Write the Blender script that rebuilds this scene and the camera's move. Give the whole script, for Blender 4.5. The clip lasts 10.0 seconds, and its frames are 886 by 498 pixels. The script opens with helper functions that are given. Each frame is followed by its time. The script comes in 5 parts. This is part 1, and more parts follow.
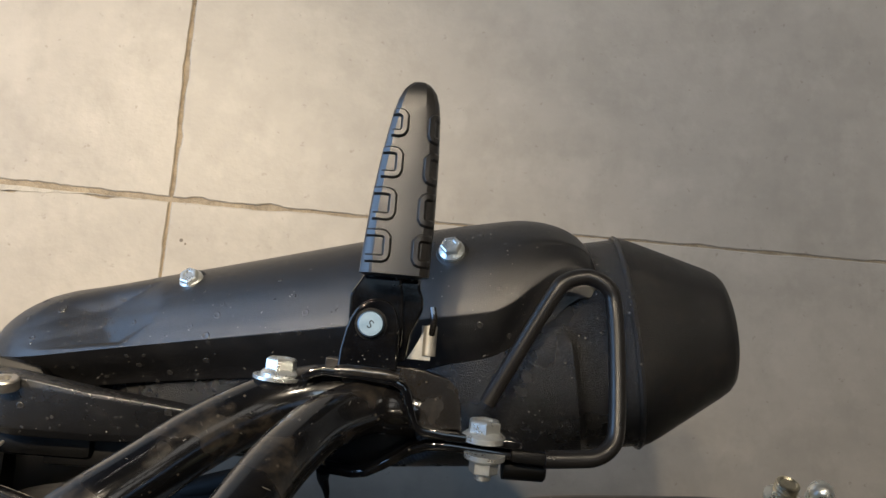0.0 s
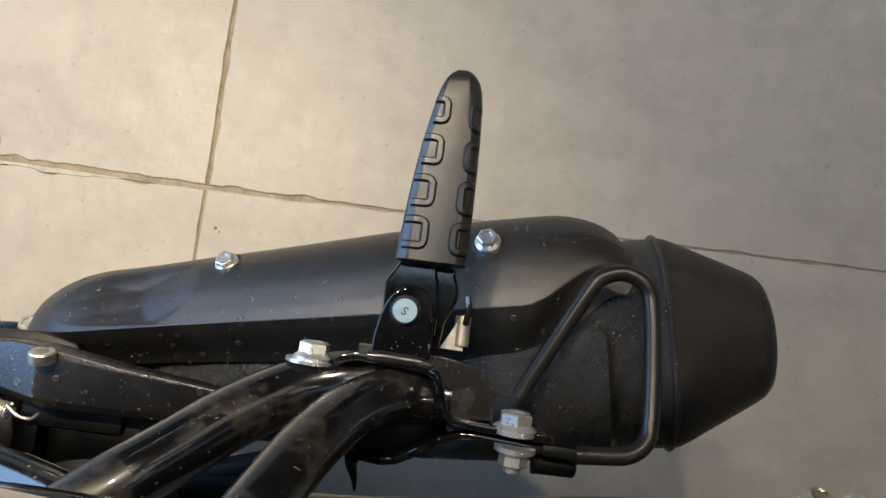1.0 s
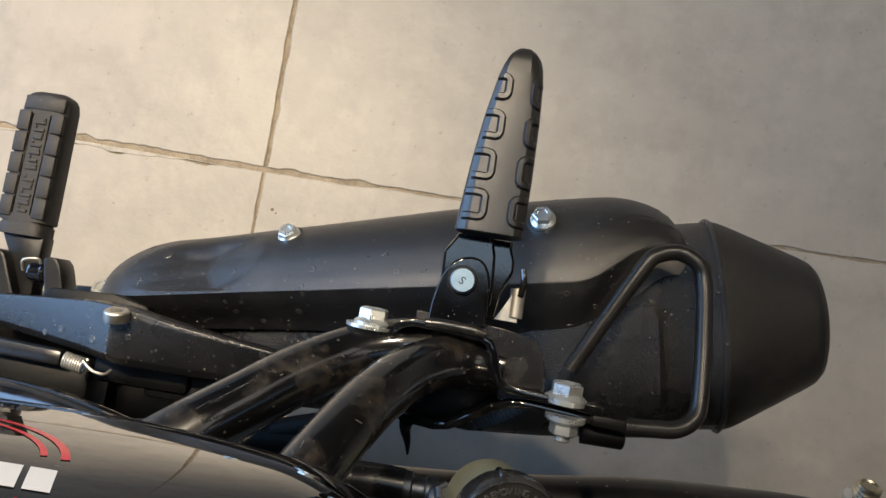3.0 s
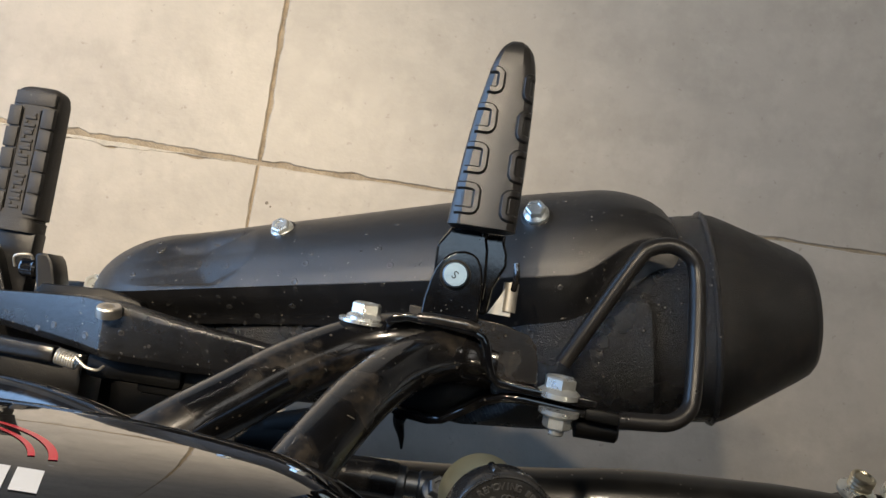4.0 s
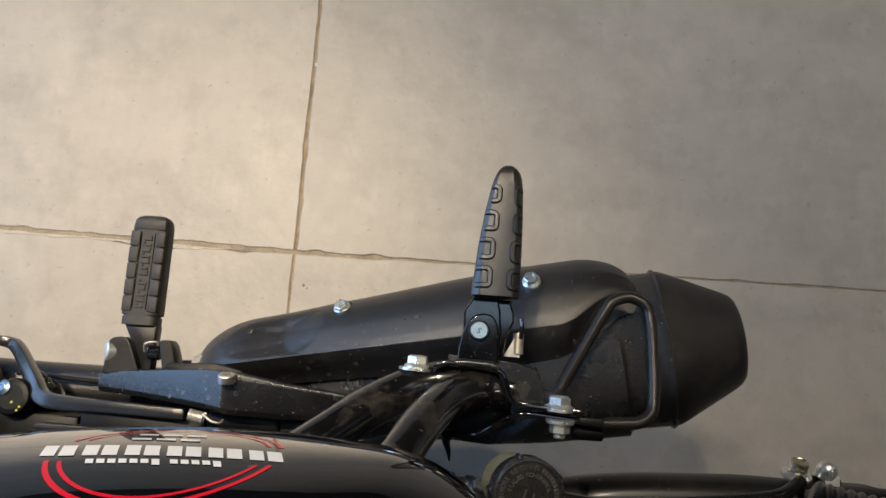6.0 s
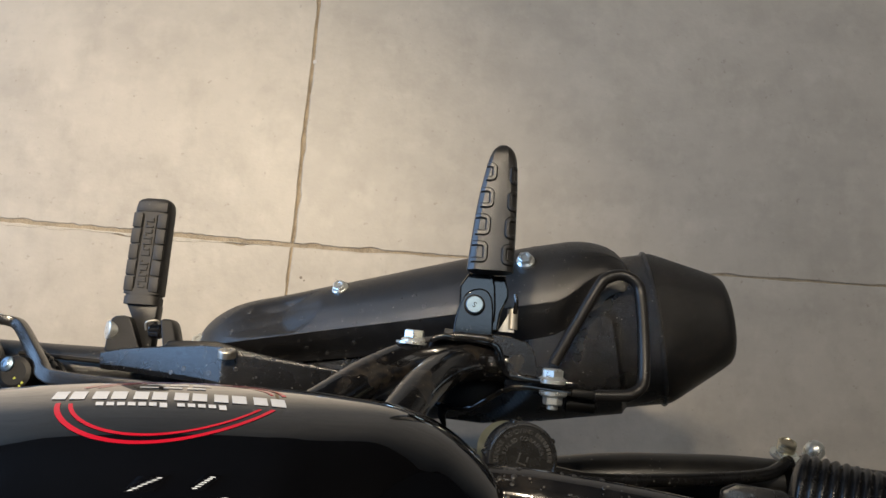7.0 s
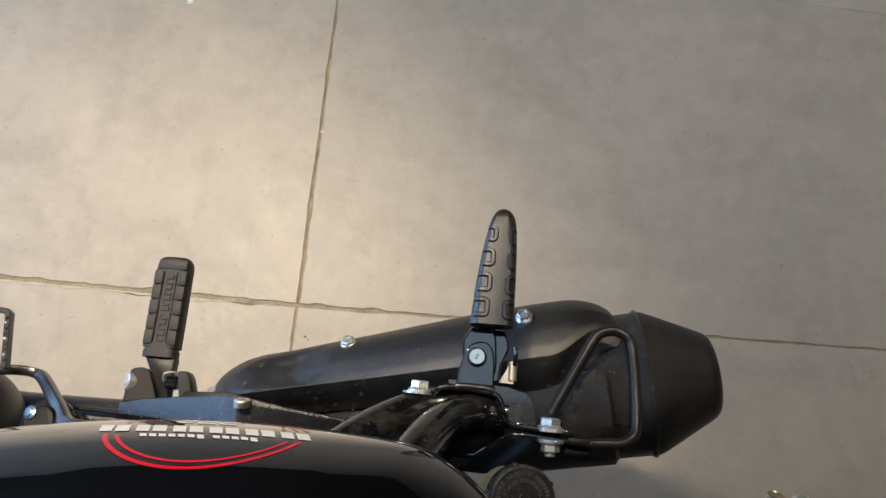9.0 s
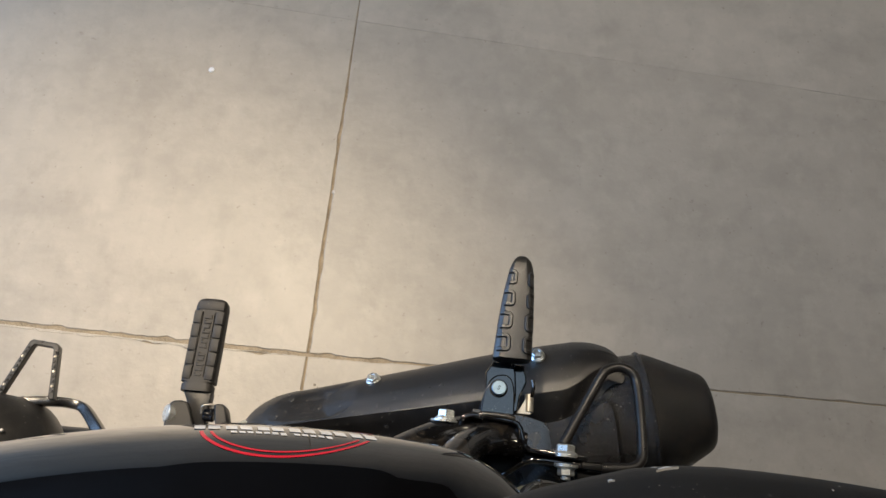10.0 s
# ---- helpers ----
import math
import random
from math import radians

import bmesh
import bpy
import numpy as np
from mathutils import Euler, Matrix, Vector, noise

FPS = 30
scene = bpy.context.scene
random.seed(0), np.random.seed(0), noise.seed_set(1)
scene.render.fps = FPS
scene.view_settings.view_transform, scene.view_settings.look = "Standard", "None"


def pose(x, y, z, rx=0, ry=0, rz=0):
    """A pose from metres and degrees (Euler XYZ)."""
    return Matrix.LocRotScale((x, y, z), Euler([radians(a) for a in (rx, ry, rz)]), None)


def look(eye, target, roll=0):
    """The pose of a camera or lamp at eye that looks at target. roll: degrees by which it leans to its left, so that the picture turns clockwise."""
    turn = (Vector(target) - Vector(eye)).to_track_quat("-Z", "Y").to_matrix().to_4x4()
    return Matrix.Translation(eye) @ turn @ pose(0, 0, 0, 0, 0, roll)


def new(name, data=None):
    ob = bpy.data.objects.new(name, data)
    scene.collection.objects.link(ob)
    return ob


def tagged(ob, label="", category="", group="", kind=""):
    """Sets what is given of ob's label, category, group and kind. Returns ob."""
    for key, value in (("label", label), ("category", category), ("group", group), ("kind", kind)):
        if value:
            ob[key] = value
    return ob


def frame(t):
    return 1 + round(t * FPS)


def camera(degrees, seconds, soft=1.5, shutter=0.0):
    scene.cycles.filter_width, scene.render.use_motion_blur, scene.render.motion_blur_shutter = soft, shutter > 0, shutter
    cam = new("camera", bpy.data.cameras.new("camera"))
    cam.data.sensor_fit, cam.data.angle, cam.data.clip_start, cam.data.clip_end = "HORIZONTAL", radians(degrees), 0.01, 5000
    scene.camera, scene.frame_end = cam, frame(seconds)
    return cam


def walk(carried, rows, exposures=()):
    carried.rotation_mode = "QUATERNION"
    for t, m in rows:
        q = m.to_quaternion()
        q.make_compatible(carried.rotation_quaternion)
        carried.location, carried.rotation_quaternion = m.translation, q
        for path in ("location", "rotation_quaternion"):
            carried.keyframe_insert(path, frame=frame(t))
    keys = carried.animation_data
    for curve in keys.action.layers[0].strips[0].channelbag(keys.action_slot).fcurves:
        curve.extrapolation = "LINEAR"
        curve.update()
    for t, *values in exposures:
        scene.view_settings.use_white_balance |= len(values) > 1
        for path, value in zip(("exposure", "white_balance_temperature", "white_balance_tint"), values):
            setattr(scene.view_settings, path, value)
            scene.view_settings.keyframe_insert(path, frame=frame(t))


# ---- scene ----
cam = camera(58.7, 10.0)
PATH = [
    (0, (0.25, -0.116, 0.833), (0.344, 0.096, -1.154), 28.8),
    (0.5, (0.245, -0.125, 0.827), (0.303, 0.088, -1.161), 21.4),
    (1, (0.246, -0.123, 0.83), (0.271, 0.09, -1.158), 13.8),
    (1.5, (0.244, -0.13, 0.83), (0.247, 0.079, -1.159), 8.2),
    (2, (0.242, -0.135, 0.84), (0.198, 0.074, -1.148), -3.7),
    (3.5, (0.241, -0.138, 0.841), (0.156, 0.043, -1.149), -16.2),
    (4, (0.243, -0.136, 0.84), (0.169, 0.037, -1.151), -14.5),
    (4.5, (0.242, -0.137, 0.835), (0.175, 0.043, -1.156), -12.1),
    (5, (0.242, -0.136, 0.835), (0.173, 0.066, -1.154), -11.8),
    (5.5, (0.23, -0.129, 0.946), (0.133, 0.168, -1.029), -12.8),
    (6, (0.227, -0.15, 1.005), (0.157, 0.178, -0.967), -8.1),
    (7.5, (0.228, -0.182, 1.016), (0.169, 0.205, -0.945), -4.3),
    (8, (0.226, -0.184, 1.017), (0.16, 0.23, -0.939), -4.5),
    (8.5, (0.221, -0.185, 1.021), (0.152, 0.276, -0.924), -4.0),
    (9, (0.221, -0.197, 1.056), (0.167, 0.336, -0.871), -1.3),
    (9.5, (0.185, -0.249, 1.109), (0.155, 0.397, -0.783), 2.0),
    (10, (0.181, -0.244, 1.114), (0.178, 0.467, -0.756), 4.8),
]
walk(cam, [(t, look(eye, target, roll)) for t, eye, target, roll in PATH],
     exposures=[(0, -0.10), (4.9, -0.10), (5.8, -0.29), (7.5, -0.25), (10, -0.28)])

# ---- world and light ----
world = bpy.data.worlds.new("showroom_world")
scene.world = world
world.use_nodes = True
world.node_tree.nodes["Background"].inputs[0].default_value = (0.9, 0.95, 1.0, 1)
world.node_tree.nodes["Background"].inputs[1].default_value = 0.02

WARM = (1.0, 0.832, 0.615)
SOFT_WARM = (1.0, 0.815, 0.585)
NEUTRAL = (1.0, 0.846, 0.645)
DAY = (0.34, 0.59, 1.0)
LAMPS = [  # ceiling spots: place, aim, watts, cone, colour
    ((-0.62, 0.95, 3.05), (-0.41, -0.28, 0.0), 520, 36, SOFT_WARM),
    ((-0.20, 0.95, 3.05), (0.42, -0.20, 0.0), 74, 64, WARM),
    ((0.85, 1.45, 3.05), (0.48, 0.42, 0.0), 98, 90, NEUTRAL),
    ((0.70, -1.95, 3.05), (0.35, -0.13, 0.42), 8, 40, WARM),
    ((2.00, -0.65, 3.05), (0.38, -0.12, 0.40), 14, 40, WARM),
    ((-0.75, 2.30, 3.05), (-0.80, 2.05, 0.0), 82, 75, SOFT_WARM),
    ((0.70, 2.55, 3.05), (0.65, 2.3, 0.0), 46, 90, WARM),
]


def lamp_light(place, aim, watts, cone, colour):
    data = bpy.data.lights.new("spot_light", "SPOT")
    data.energy, data.color = watts, colour
    data.spot_size, data.spot_blend = radians(cone), 1.0
    data.shadow_soft_size = 0.05
    ob = new("spot_light", data)
    ob.matrix_world = look(place, aim)
    return ob


for row in LAMPS:
    lamp_light(*row)
day = bpy.data.lights.new("daylight", "AREA")
day.shape, day.size, day.size_y, day.energy, day.color = "RECTANGLE", 4.1, 2.45, 146, DAY
day_ob = new("daylight", day)
day_ob.matrix_world = look((-3.12, 0.70, 1.675), (0, 0.70, 1.675))


# ---- materials ----
def material(name, base, rough, metal=0.0, vary=0.15, scale=30.0, bump=0.0, bump_scale=400.0, coat=0.0, spots=0.0, spot_scale=160.0,
             spot_colour=(0.5, 0.48, 0.44), rough_vary=0.06, random_tint=0.0, alpha=None, stretch=(1, 1, 1), film=0.0, specular=0.5, spot_gate=0.56):
    m = bpy.data.materials.new(name)
    m.use_nodes = True
    n, l = m.node_tree.nodes, m.node_tree.links
    b = n["Principled BSDF"]
    b.inputs["Metallic"].default_value = metal
    b.inputs["Coat Weight"].default_value = coat
    b.inputs["Specular IOR Level"].default_value = specular
    b.inputs["Coat Roughness"].default_value = 0.05
    geo = n.new("ShaderNodeTexCoord")
    mapping = n.new("ShaderNodeMapping")
    mapping.inputs["Scale"].default_value = stretch
    l.new(geo.outputs["Object"], mapping.inputs["Vector"])
    co = mapping.outputs["Vector"]

    def noise_node(sc, detail=5.0, roughness=0.6):
        t = n.new("ShaderNodeTexNoise")
        t.inputs["Scale"].default_value, t.inputs["Detail"].default_value, t.inputs["Roughness"].default_value = sc, detail, roughness
        l.new(co, t.inputs["Vector"])
        return t.outputs["Fac"]

    def ranged(fac, a, bb, lo, hi):
        r = n.new("ShaderNodeMapRange")
        for k, v in (("From Min", a), ("From Max", bb), ("To Min", lo), ("To Max", hi)):
            r.inputs[k].default_value = v
        l.new(fac, r.inputs["Value"])
        return r.outputs["Result"]

    def mixed(fac, a, bb):
        x = n.new("ShaderNodeMix")
        x.data_type = "RGBA"
        l.new(fac, x.inputs["Factor"])
        for k, v in ((6, a), (7, bb)):
            if hasattr(v, "links"):
                l.new(v, x.inputs[k])
            else:
                x.inputs[k].default_value = (*v, 1)
        return x.outputs[2]

    big, fine = noise_node(scale), noise_node(scale * 9, 3.0)
    lo = tuple(c * (1 - vary) for c in base)
    hi = tuple(min(1, c * (1 + vary)) for c in base)
    col = mixed(ranged(big, 0.3, 0.7, 0, 1), lo, hi)
    col = mixed(ranged(fine, 0.35, 0.75, 0, 0.5), col, tuple(c * (1 + vary * 1.2) for c in base))
    rough_out = ranged(big, 0.3, 0.7, max(0.02, rough - rough_vary), rough + rough_vary)
    if spots:
        v = n.new("ShaderNodeTexVoronoi")
        v.inputs["Scale"].default_value = spot_scale
        v.inputs["Randomness"].default_value = 1.0
        l.new(co, v.inputs["Vector"])
        dot = ranged(v.outputs["Distance"], 0.09, 0.17, 1, 0)
        gate = ranged(noise_node(spot_scale * 0.21, 2.0), spot_gate, spot_gate + 0.06, 0, spots)
        mul = n.new("ShaderNodeMath")
        mul.operation = "MULTIPLY"
        l.new(dot, mul.inputs[0])
        l.new(gate, mul.inputs[1])
        dust = ranged(noise_node(scale * 0.8, 6.0, 0.7), 0.5, 0.8, 0, spots * 0.16)
        add = n.new("ShaderNodeMath")
        add.operation = "MAXIMUM"
        l.new(mul.outputs[0], add.inputs[0])
        l.new(dust, add.inputs[1])
        col = mixed(add.outputs[0], col, spot_colour)
    if film:
        # patchy dried dust film, dull where it lies
        patch = ranged(noise_node(34.0, 3.0, 0.5), 0.47, 0.53, 0, film)
        fine_dust = ranged(noise_node(190.0, 5.0, 0.65), 0.42, 0.66, 0, 0.7)
        both = n.new("ShaderNodeMath")
        both.operation = "MULTIPLY"
        l.new(patch, both.inputs[0])
        l.new(fine_dust, both.inputs[1])
        col = mixed(both.outputs[0], col, (0.085, 0.068, 0.050))
        lift = n.new("ShaderNodeMath")
        lift.operation = "MULTIPLY_ADD"
        l.new(patch, lift.inputs[0])
        lift.inputs[1].default_value = 0.22
        l.new(rough_out, lift.inputs[2])
        rough_out = lift.outputs[0]
        b.inputs["Coat Weight"].default_value = coat * 0.8
    if random_tint:
        info = n.new("ShaderNodeObjectInfo")
        hsv = n.new("ShaderNodeHueSaturation")
        l.new(ranged(info.outputs["Random"], 0, 1, 1 - random_tint, 1 + random_tint), hsv.inputs["Value"])
        l.new(col, hsv.inputs["Color"])
        col = hsv.outputs["Color"]
    l.new(col, b.inputs["Base Color"])
    l.new(rough_out, b.inputs["Roughness"])
    if bump:
        bp = n.new("ShaderNodeBump")
        bp.inputs["Strength"].default_value = 1.0
        bp.inputs["Distance"].default_value = bump
        l.new(noise_node(bump_scale, 3.0), bp.inputs["Height"])
        l.new(bp.outputs["Normal"], b.inputs["Normal"])
    if alpha is not None:
        b.inputs["Transmission Weight"].default_value = alpha
    return m


def floor_tile_material():
    m = material("cement_tile", (0.41, 0.372, 0.315), 0.46, vary=0.10, scale=3.2, bump=0.0006, bump_scale=55.0, rough_vary=0.06, random_tint=0.04)
    n, l = m.node_tree.nodes, m.node_tree.links
    b = n["Principled BSDF"]
    b.inputs["Specular IOR Level"].default_value = 0.45
    # faint trowel smears and dark specks
    old = b.inputs["Base Color"].links[0].from_socket
    co = next(x for x in n if x.bl_idname == "ShaderNodeTexCoord")
    for sc, lo, hi, amount, colour, stretch in ((5.0, 0.46, 0.72, 0.52, (0.27, 0.248, 0.215), (1, 1.8, 1)), (17.0, 0.50, 0.72, 0.38, (0.29, 0.262, 0.22), (1.6, 1, 1)), (22.0, 0.50, 0.76, 0.30, (0.58, 0.53, 0.45), (1.1, 1, 1)),
                                                (90.0, 0.64, 0.71, 0.50, (0.20, 0.17, 0.14), (1, 1, 1))):
        mp = n.new("ShaderNodeMapping")
        mp.inputs["Scale"].default_value = stretch
        l.new(co.outputs["Object"], mp.inputs["Vector"])
        t = n.new("ShaderNodeTexNoise")
        t.inputs["Scale"].default_value, t.inputs["Detail"].default_value, t.inputs["Roughness"].default_value = sc, 6.0, 0.62
        l.new(mp.outputs["Vector"], t.inputs["Vector"])
        r = n.new("ShaderNodeMapRange")
        for k, v in (("From Min", lo), ("From Max", hi), ("To Min", 0), ("To Max", amount)):
            r.inputs[k].default_value = v
        l.new(t.outputs["Fac"], r.inputs["Value"])
        x = n.new("ShaderNodeMix")
        x.data_type = "RGBA"
        l.new(r.outputs["Result"], x.inputs["Factor"])
        l.new(old, x.inputs[6])
        x.inputs[7].default_value = (*colour, 1)
        old = x.outputs[2]
    l.new(old, b.inputs["Base Color"])
    return m


M_TILE = floor_tile_material()
M_GROUT = material("sandy_grout", (0.30, 0.245, 0.17), 0.9, vary=0.5, scale=26, bump=0.002, bump_scale=300)
M_WALL = material("painted_plaster", (0.62, 0.60, 0.56), 0.7, vary=0.05, scale=3, bump=0.0004, bump_scale=120)
M_DARKWALL = material("charcoal_wall_paint", (0.010, 0.010, 0.010), 0.75, vary=0.08, scale=3)
M_CEIL = material("dark_ceiling_paint", (0.020, 0.020, 0.021), 0.8, vary=0.1, scale=3)
M_SHIELD = material("satin_black_coating", (0.009, 0.0090, 0.0098), 0.33, vary=0.25, scale=22, bump=0.00022, bump_scale=2100, spots=0.55, spot_scale=110, rough_vary=0.03, specular=1.0, coat=0.0, spot_gate=0.62, spot_colour=(0.20, 0.19, 0.175))
M_MUFFLER = material("grained_black_coating", (0.0065, 0.0065, 0.007), 0.27, vary=0.25, scale=20, bump=0.0012, bump_scale=1200, spots=0.4, spot_scale=230, specular=0.9)
M_CAP = material("rubbed_black_coating", (0.0075, 0.0075, 0.008), 0.32, vary=0.5, scale=26, bump=0.0006, bump_scale=1900, film=0.3, spots=0.5, spot_scale=240, spot_colour=(0.12, 0.11, 0.105), specular=0.6)
M_GLOSS = material("gloss_black_paint", (0.008, 0.008, 0.009), 0.10, vary=0.3, scale=30, bump=0.00012, bump_scale=140, coat=1.0, spots=0.7, spot_scale=170, spot_colour=(0.26, 0.23, 0.19), rough_vary=0.05, film=0.34, specular=0.8, spot_gate=0.50)
M_PANEL = material("polished_black_paint", (0.003, 0.003, 0.0036), 0.02, vary=0.2, scale=20, coat=1.0, rough_vary=0.008, specular=0.95)
coat_node = M_PANEL.node_tree.nodes["Principled BSDF"]
coat_node.inputs["Coat Roughness"].default_value = 0.012
M_ARM = material("dusty_swingarm_paint", (0.009, 0.009, 0.009), 0.34, vary=0.2, scale=20, coat=0.15, rough_vary=0.04, spots=0.3, spot_scale=160)
M_RUBBER = material("black_rubber", (0.020, 0.019, 0.018), 0.30, vary=0.15, scale=60, bump=0.0001, bump_scale=2000, specular=0.8, rough_vary=0.02)
M_RUBBER_OLD = material("dusty_black_rubber", (0.022, 0.0205, 0.019), 0.55, vary=0.35, scale=70, bump=0.00025, bump_scale=1200, spots=0.5, spot_scale=220, spot_colour=(0.14, 0.13, 0.11))
M_ROD = material("brownish_black_rod_paint", (0.014, 0.013, 0.0125), 0.32, vary=0.25, scale=60, bump=0.00008, bump_scale=1500, spots=0.4, spot_scale=220, spot_colour=(0.13, 0.12, 0.10), specular=0.5)
M_CAST = material("dull_cast_paint", (0.011, 0.011, 0.0115), 0.27, vary=0.25, scale=40, bump=0.00025, bump_scale=1500, spots=0.5, spot_scale=170, spot_colour=(0.16, 0.15, 0.13), specular=1.0, spot_gate=0.55, rough_vary=0.03)
M_HINGE = material("worn_gloss_paint", (0.004, 0.004, 0.0045), 0.09, vary=0.3, scale=60, bump=0.00002, bump_scale=500, rough_vary=0.05, spots=0.6, spot_scale=260, spot_colour=(0.20, 0.19, 0.17), specular=0.35, coat=0.4)
M_PEDAL = material("satin_pedal_paint", (0.012, 0.012, 0.0125), 0.24, vary=0.12, scale=50, bump=0.00008, bump_scale=1800, specular=0.9, rough_vary=0.02)
M_LUG = material("satin_black_lug_paint", (0.009, 0.009, 0.0095), 0.36, vary=0.15, scale=60, bump=0.00012, bump_scale=1600, specular=0.35)
M_FORGED = material("cast_black_paint", (0.022, 0.023, 0.025), 0.30, vary=0.2, scale=40, bump=0.00006, bump_scale=2200, spots=0.5, spot_scale=170, spot_colour=(0.20, 0.18, 0.155), specular=0.9, spot_gate=0.52)
M_DUSTY = material("dusty_gloss_paint", (0.014, 0.012, 0.010), 0.22, vary=0.5, scale=60, bump=0.00006, bump_scale=700, coat=0.4, spots=0.6, spot_scale=240, spot_colour=(0.20, 0.17, 0.13), film=0.6, specular=0.5, spot_gate=0.50)
M_CAPTOP = material("greyed_black_cap_plastic", (0.020, 0.020, 0.020), 0.27, vary=0.4, scale=70, bump=0.00012, bump_scale=600, spots=0.5, spot_scale=260, spot_colour=(0.16, 0.155, 0.145), specular=0.9)
# paler grey that paints in the light caught by the cap's raised letters
M_RELIEF_LIT = material("lightened_relief_plastic", (0.075, 0.074, 0.072), 0.35, vary=0.5, scale=300, specular=0.8)
M_FLECK = material("yellow_green_paint", (0.55, 0.60, 0.10), 0.5, vary=0.2, scale=200)
M_ZINC = material("zinc_plated_steel", (0.82, 0.85, 0.83), 0.30, metal=0.82, vary=0.10, scale=120, bump=0.00004, bump_scale=900, rough_vary=0.06)
M_PIN = material("bluish_zinc_pin", (0.20, 0.28, 0.36), 0.42, metal=1.0, vary=0.15, scale=200, rough_vary=0.08)
# steel coloured dark for the shade the hose fitting lies in
M_FITTING = material("shade_darkened_steel", (0.10, 0.11, 0.125), 0.42, metal=0.9, vary=0.3, scale=90, rough_vary=0.08)
M_YELLOW_ZINC = material("yellow_zinc_steel", (0.62, 0.57, 0.44), 0.36, metal=1.0, vary=0.25, scale=150, rough_vary=0.1)
M_CLIP = material("dull_spring_steel", (0.55, 0.53, 0.48), 0.40, metal=0.7, vary=0.15, scale=150, rough_vary=0.08)
M_STAINLESS = material("bright_stainless_steel", (0.66, 0.62, 0.55), 0.42, metal=1.0, vary=0.15, scale=150, rough_vary=0.08)
M_PLASTIC = material("black_plastic", (0.008, 0.008, 0.0085), 0.26, vary=0.2, scale=50, bump=0.00006, bump_scale=1600, spots=0.3, spot_scale=150)
M_RESERVOIR = material("olive_translucent_plastic", (0.26, 0.26, 0.18), 0.35, vary=0.15, scale=40, alpha=0.15)
M_SEAT = material("matte_seat_leatherette", (0.007, 0.007, 0.0075), 0.52, vary=0.2, scale=16, bump=0.00015, bump_scale=2200, spots=0.3, spot_scale=200, spot_colour=(0.12, 0.12, 0.12))
M_RED = material("red_decal", (0.60, 0.010, 0.03), 0.2, vary=0.05, scale=40, coat=0.5)
M_WHITE = material("white_decal", (0.78, 0.79, 0.80), 0.2, vary=0.03, scale=40, coat=0.5)
M_DARK = material("soot_black_casting", (0.004, 0.004, 0.004), 0.40, vary=0.3, scale=40, bump=0.00012, bump_scale=1500, specular=0.2)
M_COVER = material("satin_engine_cover", (0.015, 0.015, 0.016), 0.42, vary=0.25, scale=24, bump=0.00012, bump_scale=1800, spots=0.4, spot_scale=160)
M_FRAME_PAINT = material("scuffed_black_paint", (0.0045, 0.0045, 0.005), 0.17, vary=0.3, scale=30, bump=0.00008, bump_scale=200, coat=1.0, spots=0.3, spot_scale=170, spot_colour=(0.26, 0.23, 0.19), rough_vary=0.03, film=0.6, specular=0.9, spot_gate=0.50)
M_FRAME_PAINT.node_tree.nodes["Principled BSDF"].inputs["Coat Roughness"].default_value = 0.04
M_DROP = material("dried_water_drop", (0.035, 0.034, 0.033), 0.30, vary=0.3, scale=300, specular=0.9)
M_DUST = material("pale_dust_fleck", (0.24, 0.225, 0.20), 0.7, vary=0.3, scale=300)
M_SPECK = material("brown_speck", (0.17, 0.145, 0.115), 0.8)
M_SCOOP_DUST = material("brown_dust", (0.052, 0.045, 0.038), 0.85, vary=0.3, scale=300)
M_CHIP = material("bare_scuff", (0.50, 0.48, 0.45), 0.6, vary=0.2, scale=300)


# ---- builders ----
def finish(bm, angle=35):
    bmesh.ops.recalc_face_normals(bm, faces=bm.faces)
    for f in bm.faces:
        f.smooth = len(f.verts) < 7
    for e in bm.edges:
        if len(e.link_faces) == 2 and e.calc_face_angle(0) > radians(angle):
            e.smooth = False
    return bm


def part(name, bm, mat, parent=None, label="", angle=35):
    finish(bm, angle)
    me = bpy.data.meshes.new(name)
    bm.to_mesh(me)
    bm.free()
    me.materials.append(mat)
    ob = new(name, me)
    if parent is not None:
        ob.parent = parent
        up = parent
        inv = Matrix()
        while up is not None:
            inv = inv @ up.matrix_basis.inverted()
            up = up.parent
        ob.matrix_parent_inverse = inv if parent.parent is None else Matrix()
    if label:
        tagged(ob, label)
    return ob


def grid_mesh(rows, close_u=False, close_v=False, caps=False):
    """A skin over rows of points, all rows equally long."""
    bm = bmesh.new()
    vs = [[bm.verts.new(p) for p in r] for r in rows]
    nu, nv = len(vs), len(vs[0])
    for i in range(nu if close_u else nu - 1):
        for j in range(nv if close_v else nv - 1):
            a, b, c, d = vs[i][j], vs[(i + 1) % nu][j], vs[(i + 1) % nu][(j + 1) % nv], vs[i][(j + 1) % nv]
            if len({a, b, c, d}) == 4:
                bm.faces.new((a, b, c, d))
    if caps:
        for r in (vs[0], vs[-1]):
            bm.faces.new(r)
    return bm


def frame_of(axis):
    z = Vector(axis).normalized()
    x = Vector((0, 0, 1)).cross(z)
    if x.length < 1e-3:
        x = Vector((1, 0, 0))
    x.normalize()
    return x, z.cross(x), z


def lathe(origin, axis, profile, n=48, caps=True):
    """A turned body: profile of (distance along the axis, radius)."""
    x, y, z = frame_of(axis)
    o = Vector(origin)
    rows = [[o + z * s + (x * math.cos(2 * math.pi * k / n) + y * math.sin(2 * math.pi * k / n)) * r for k in range(n)] for s, r in profile]
    return grid_mesh(rows, close_v=True, caps=caps)


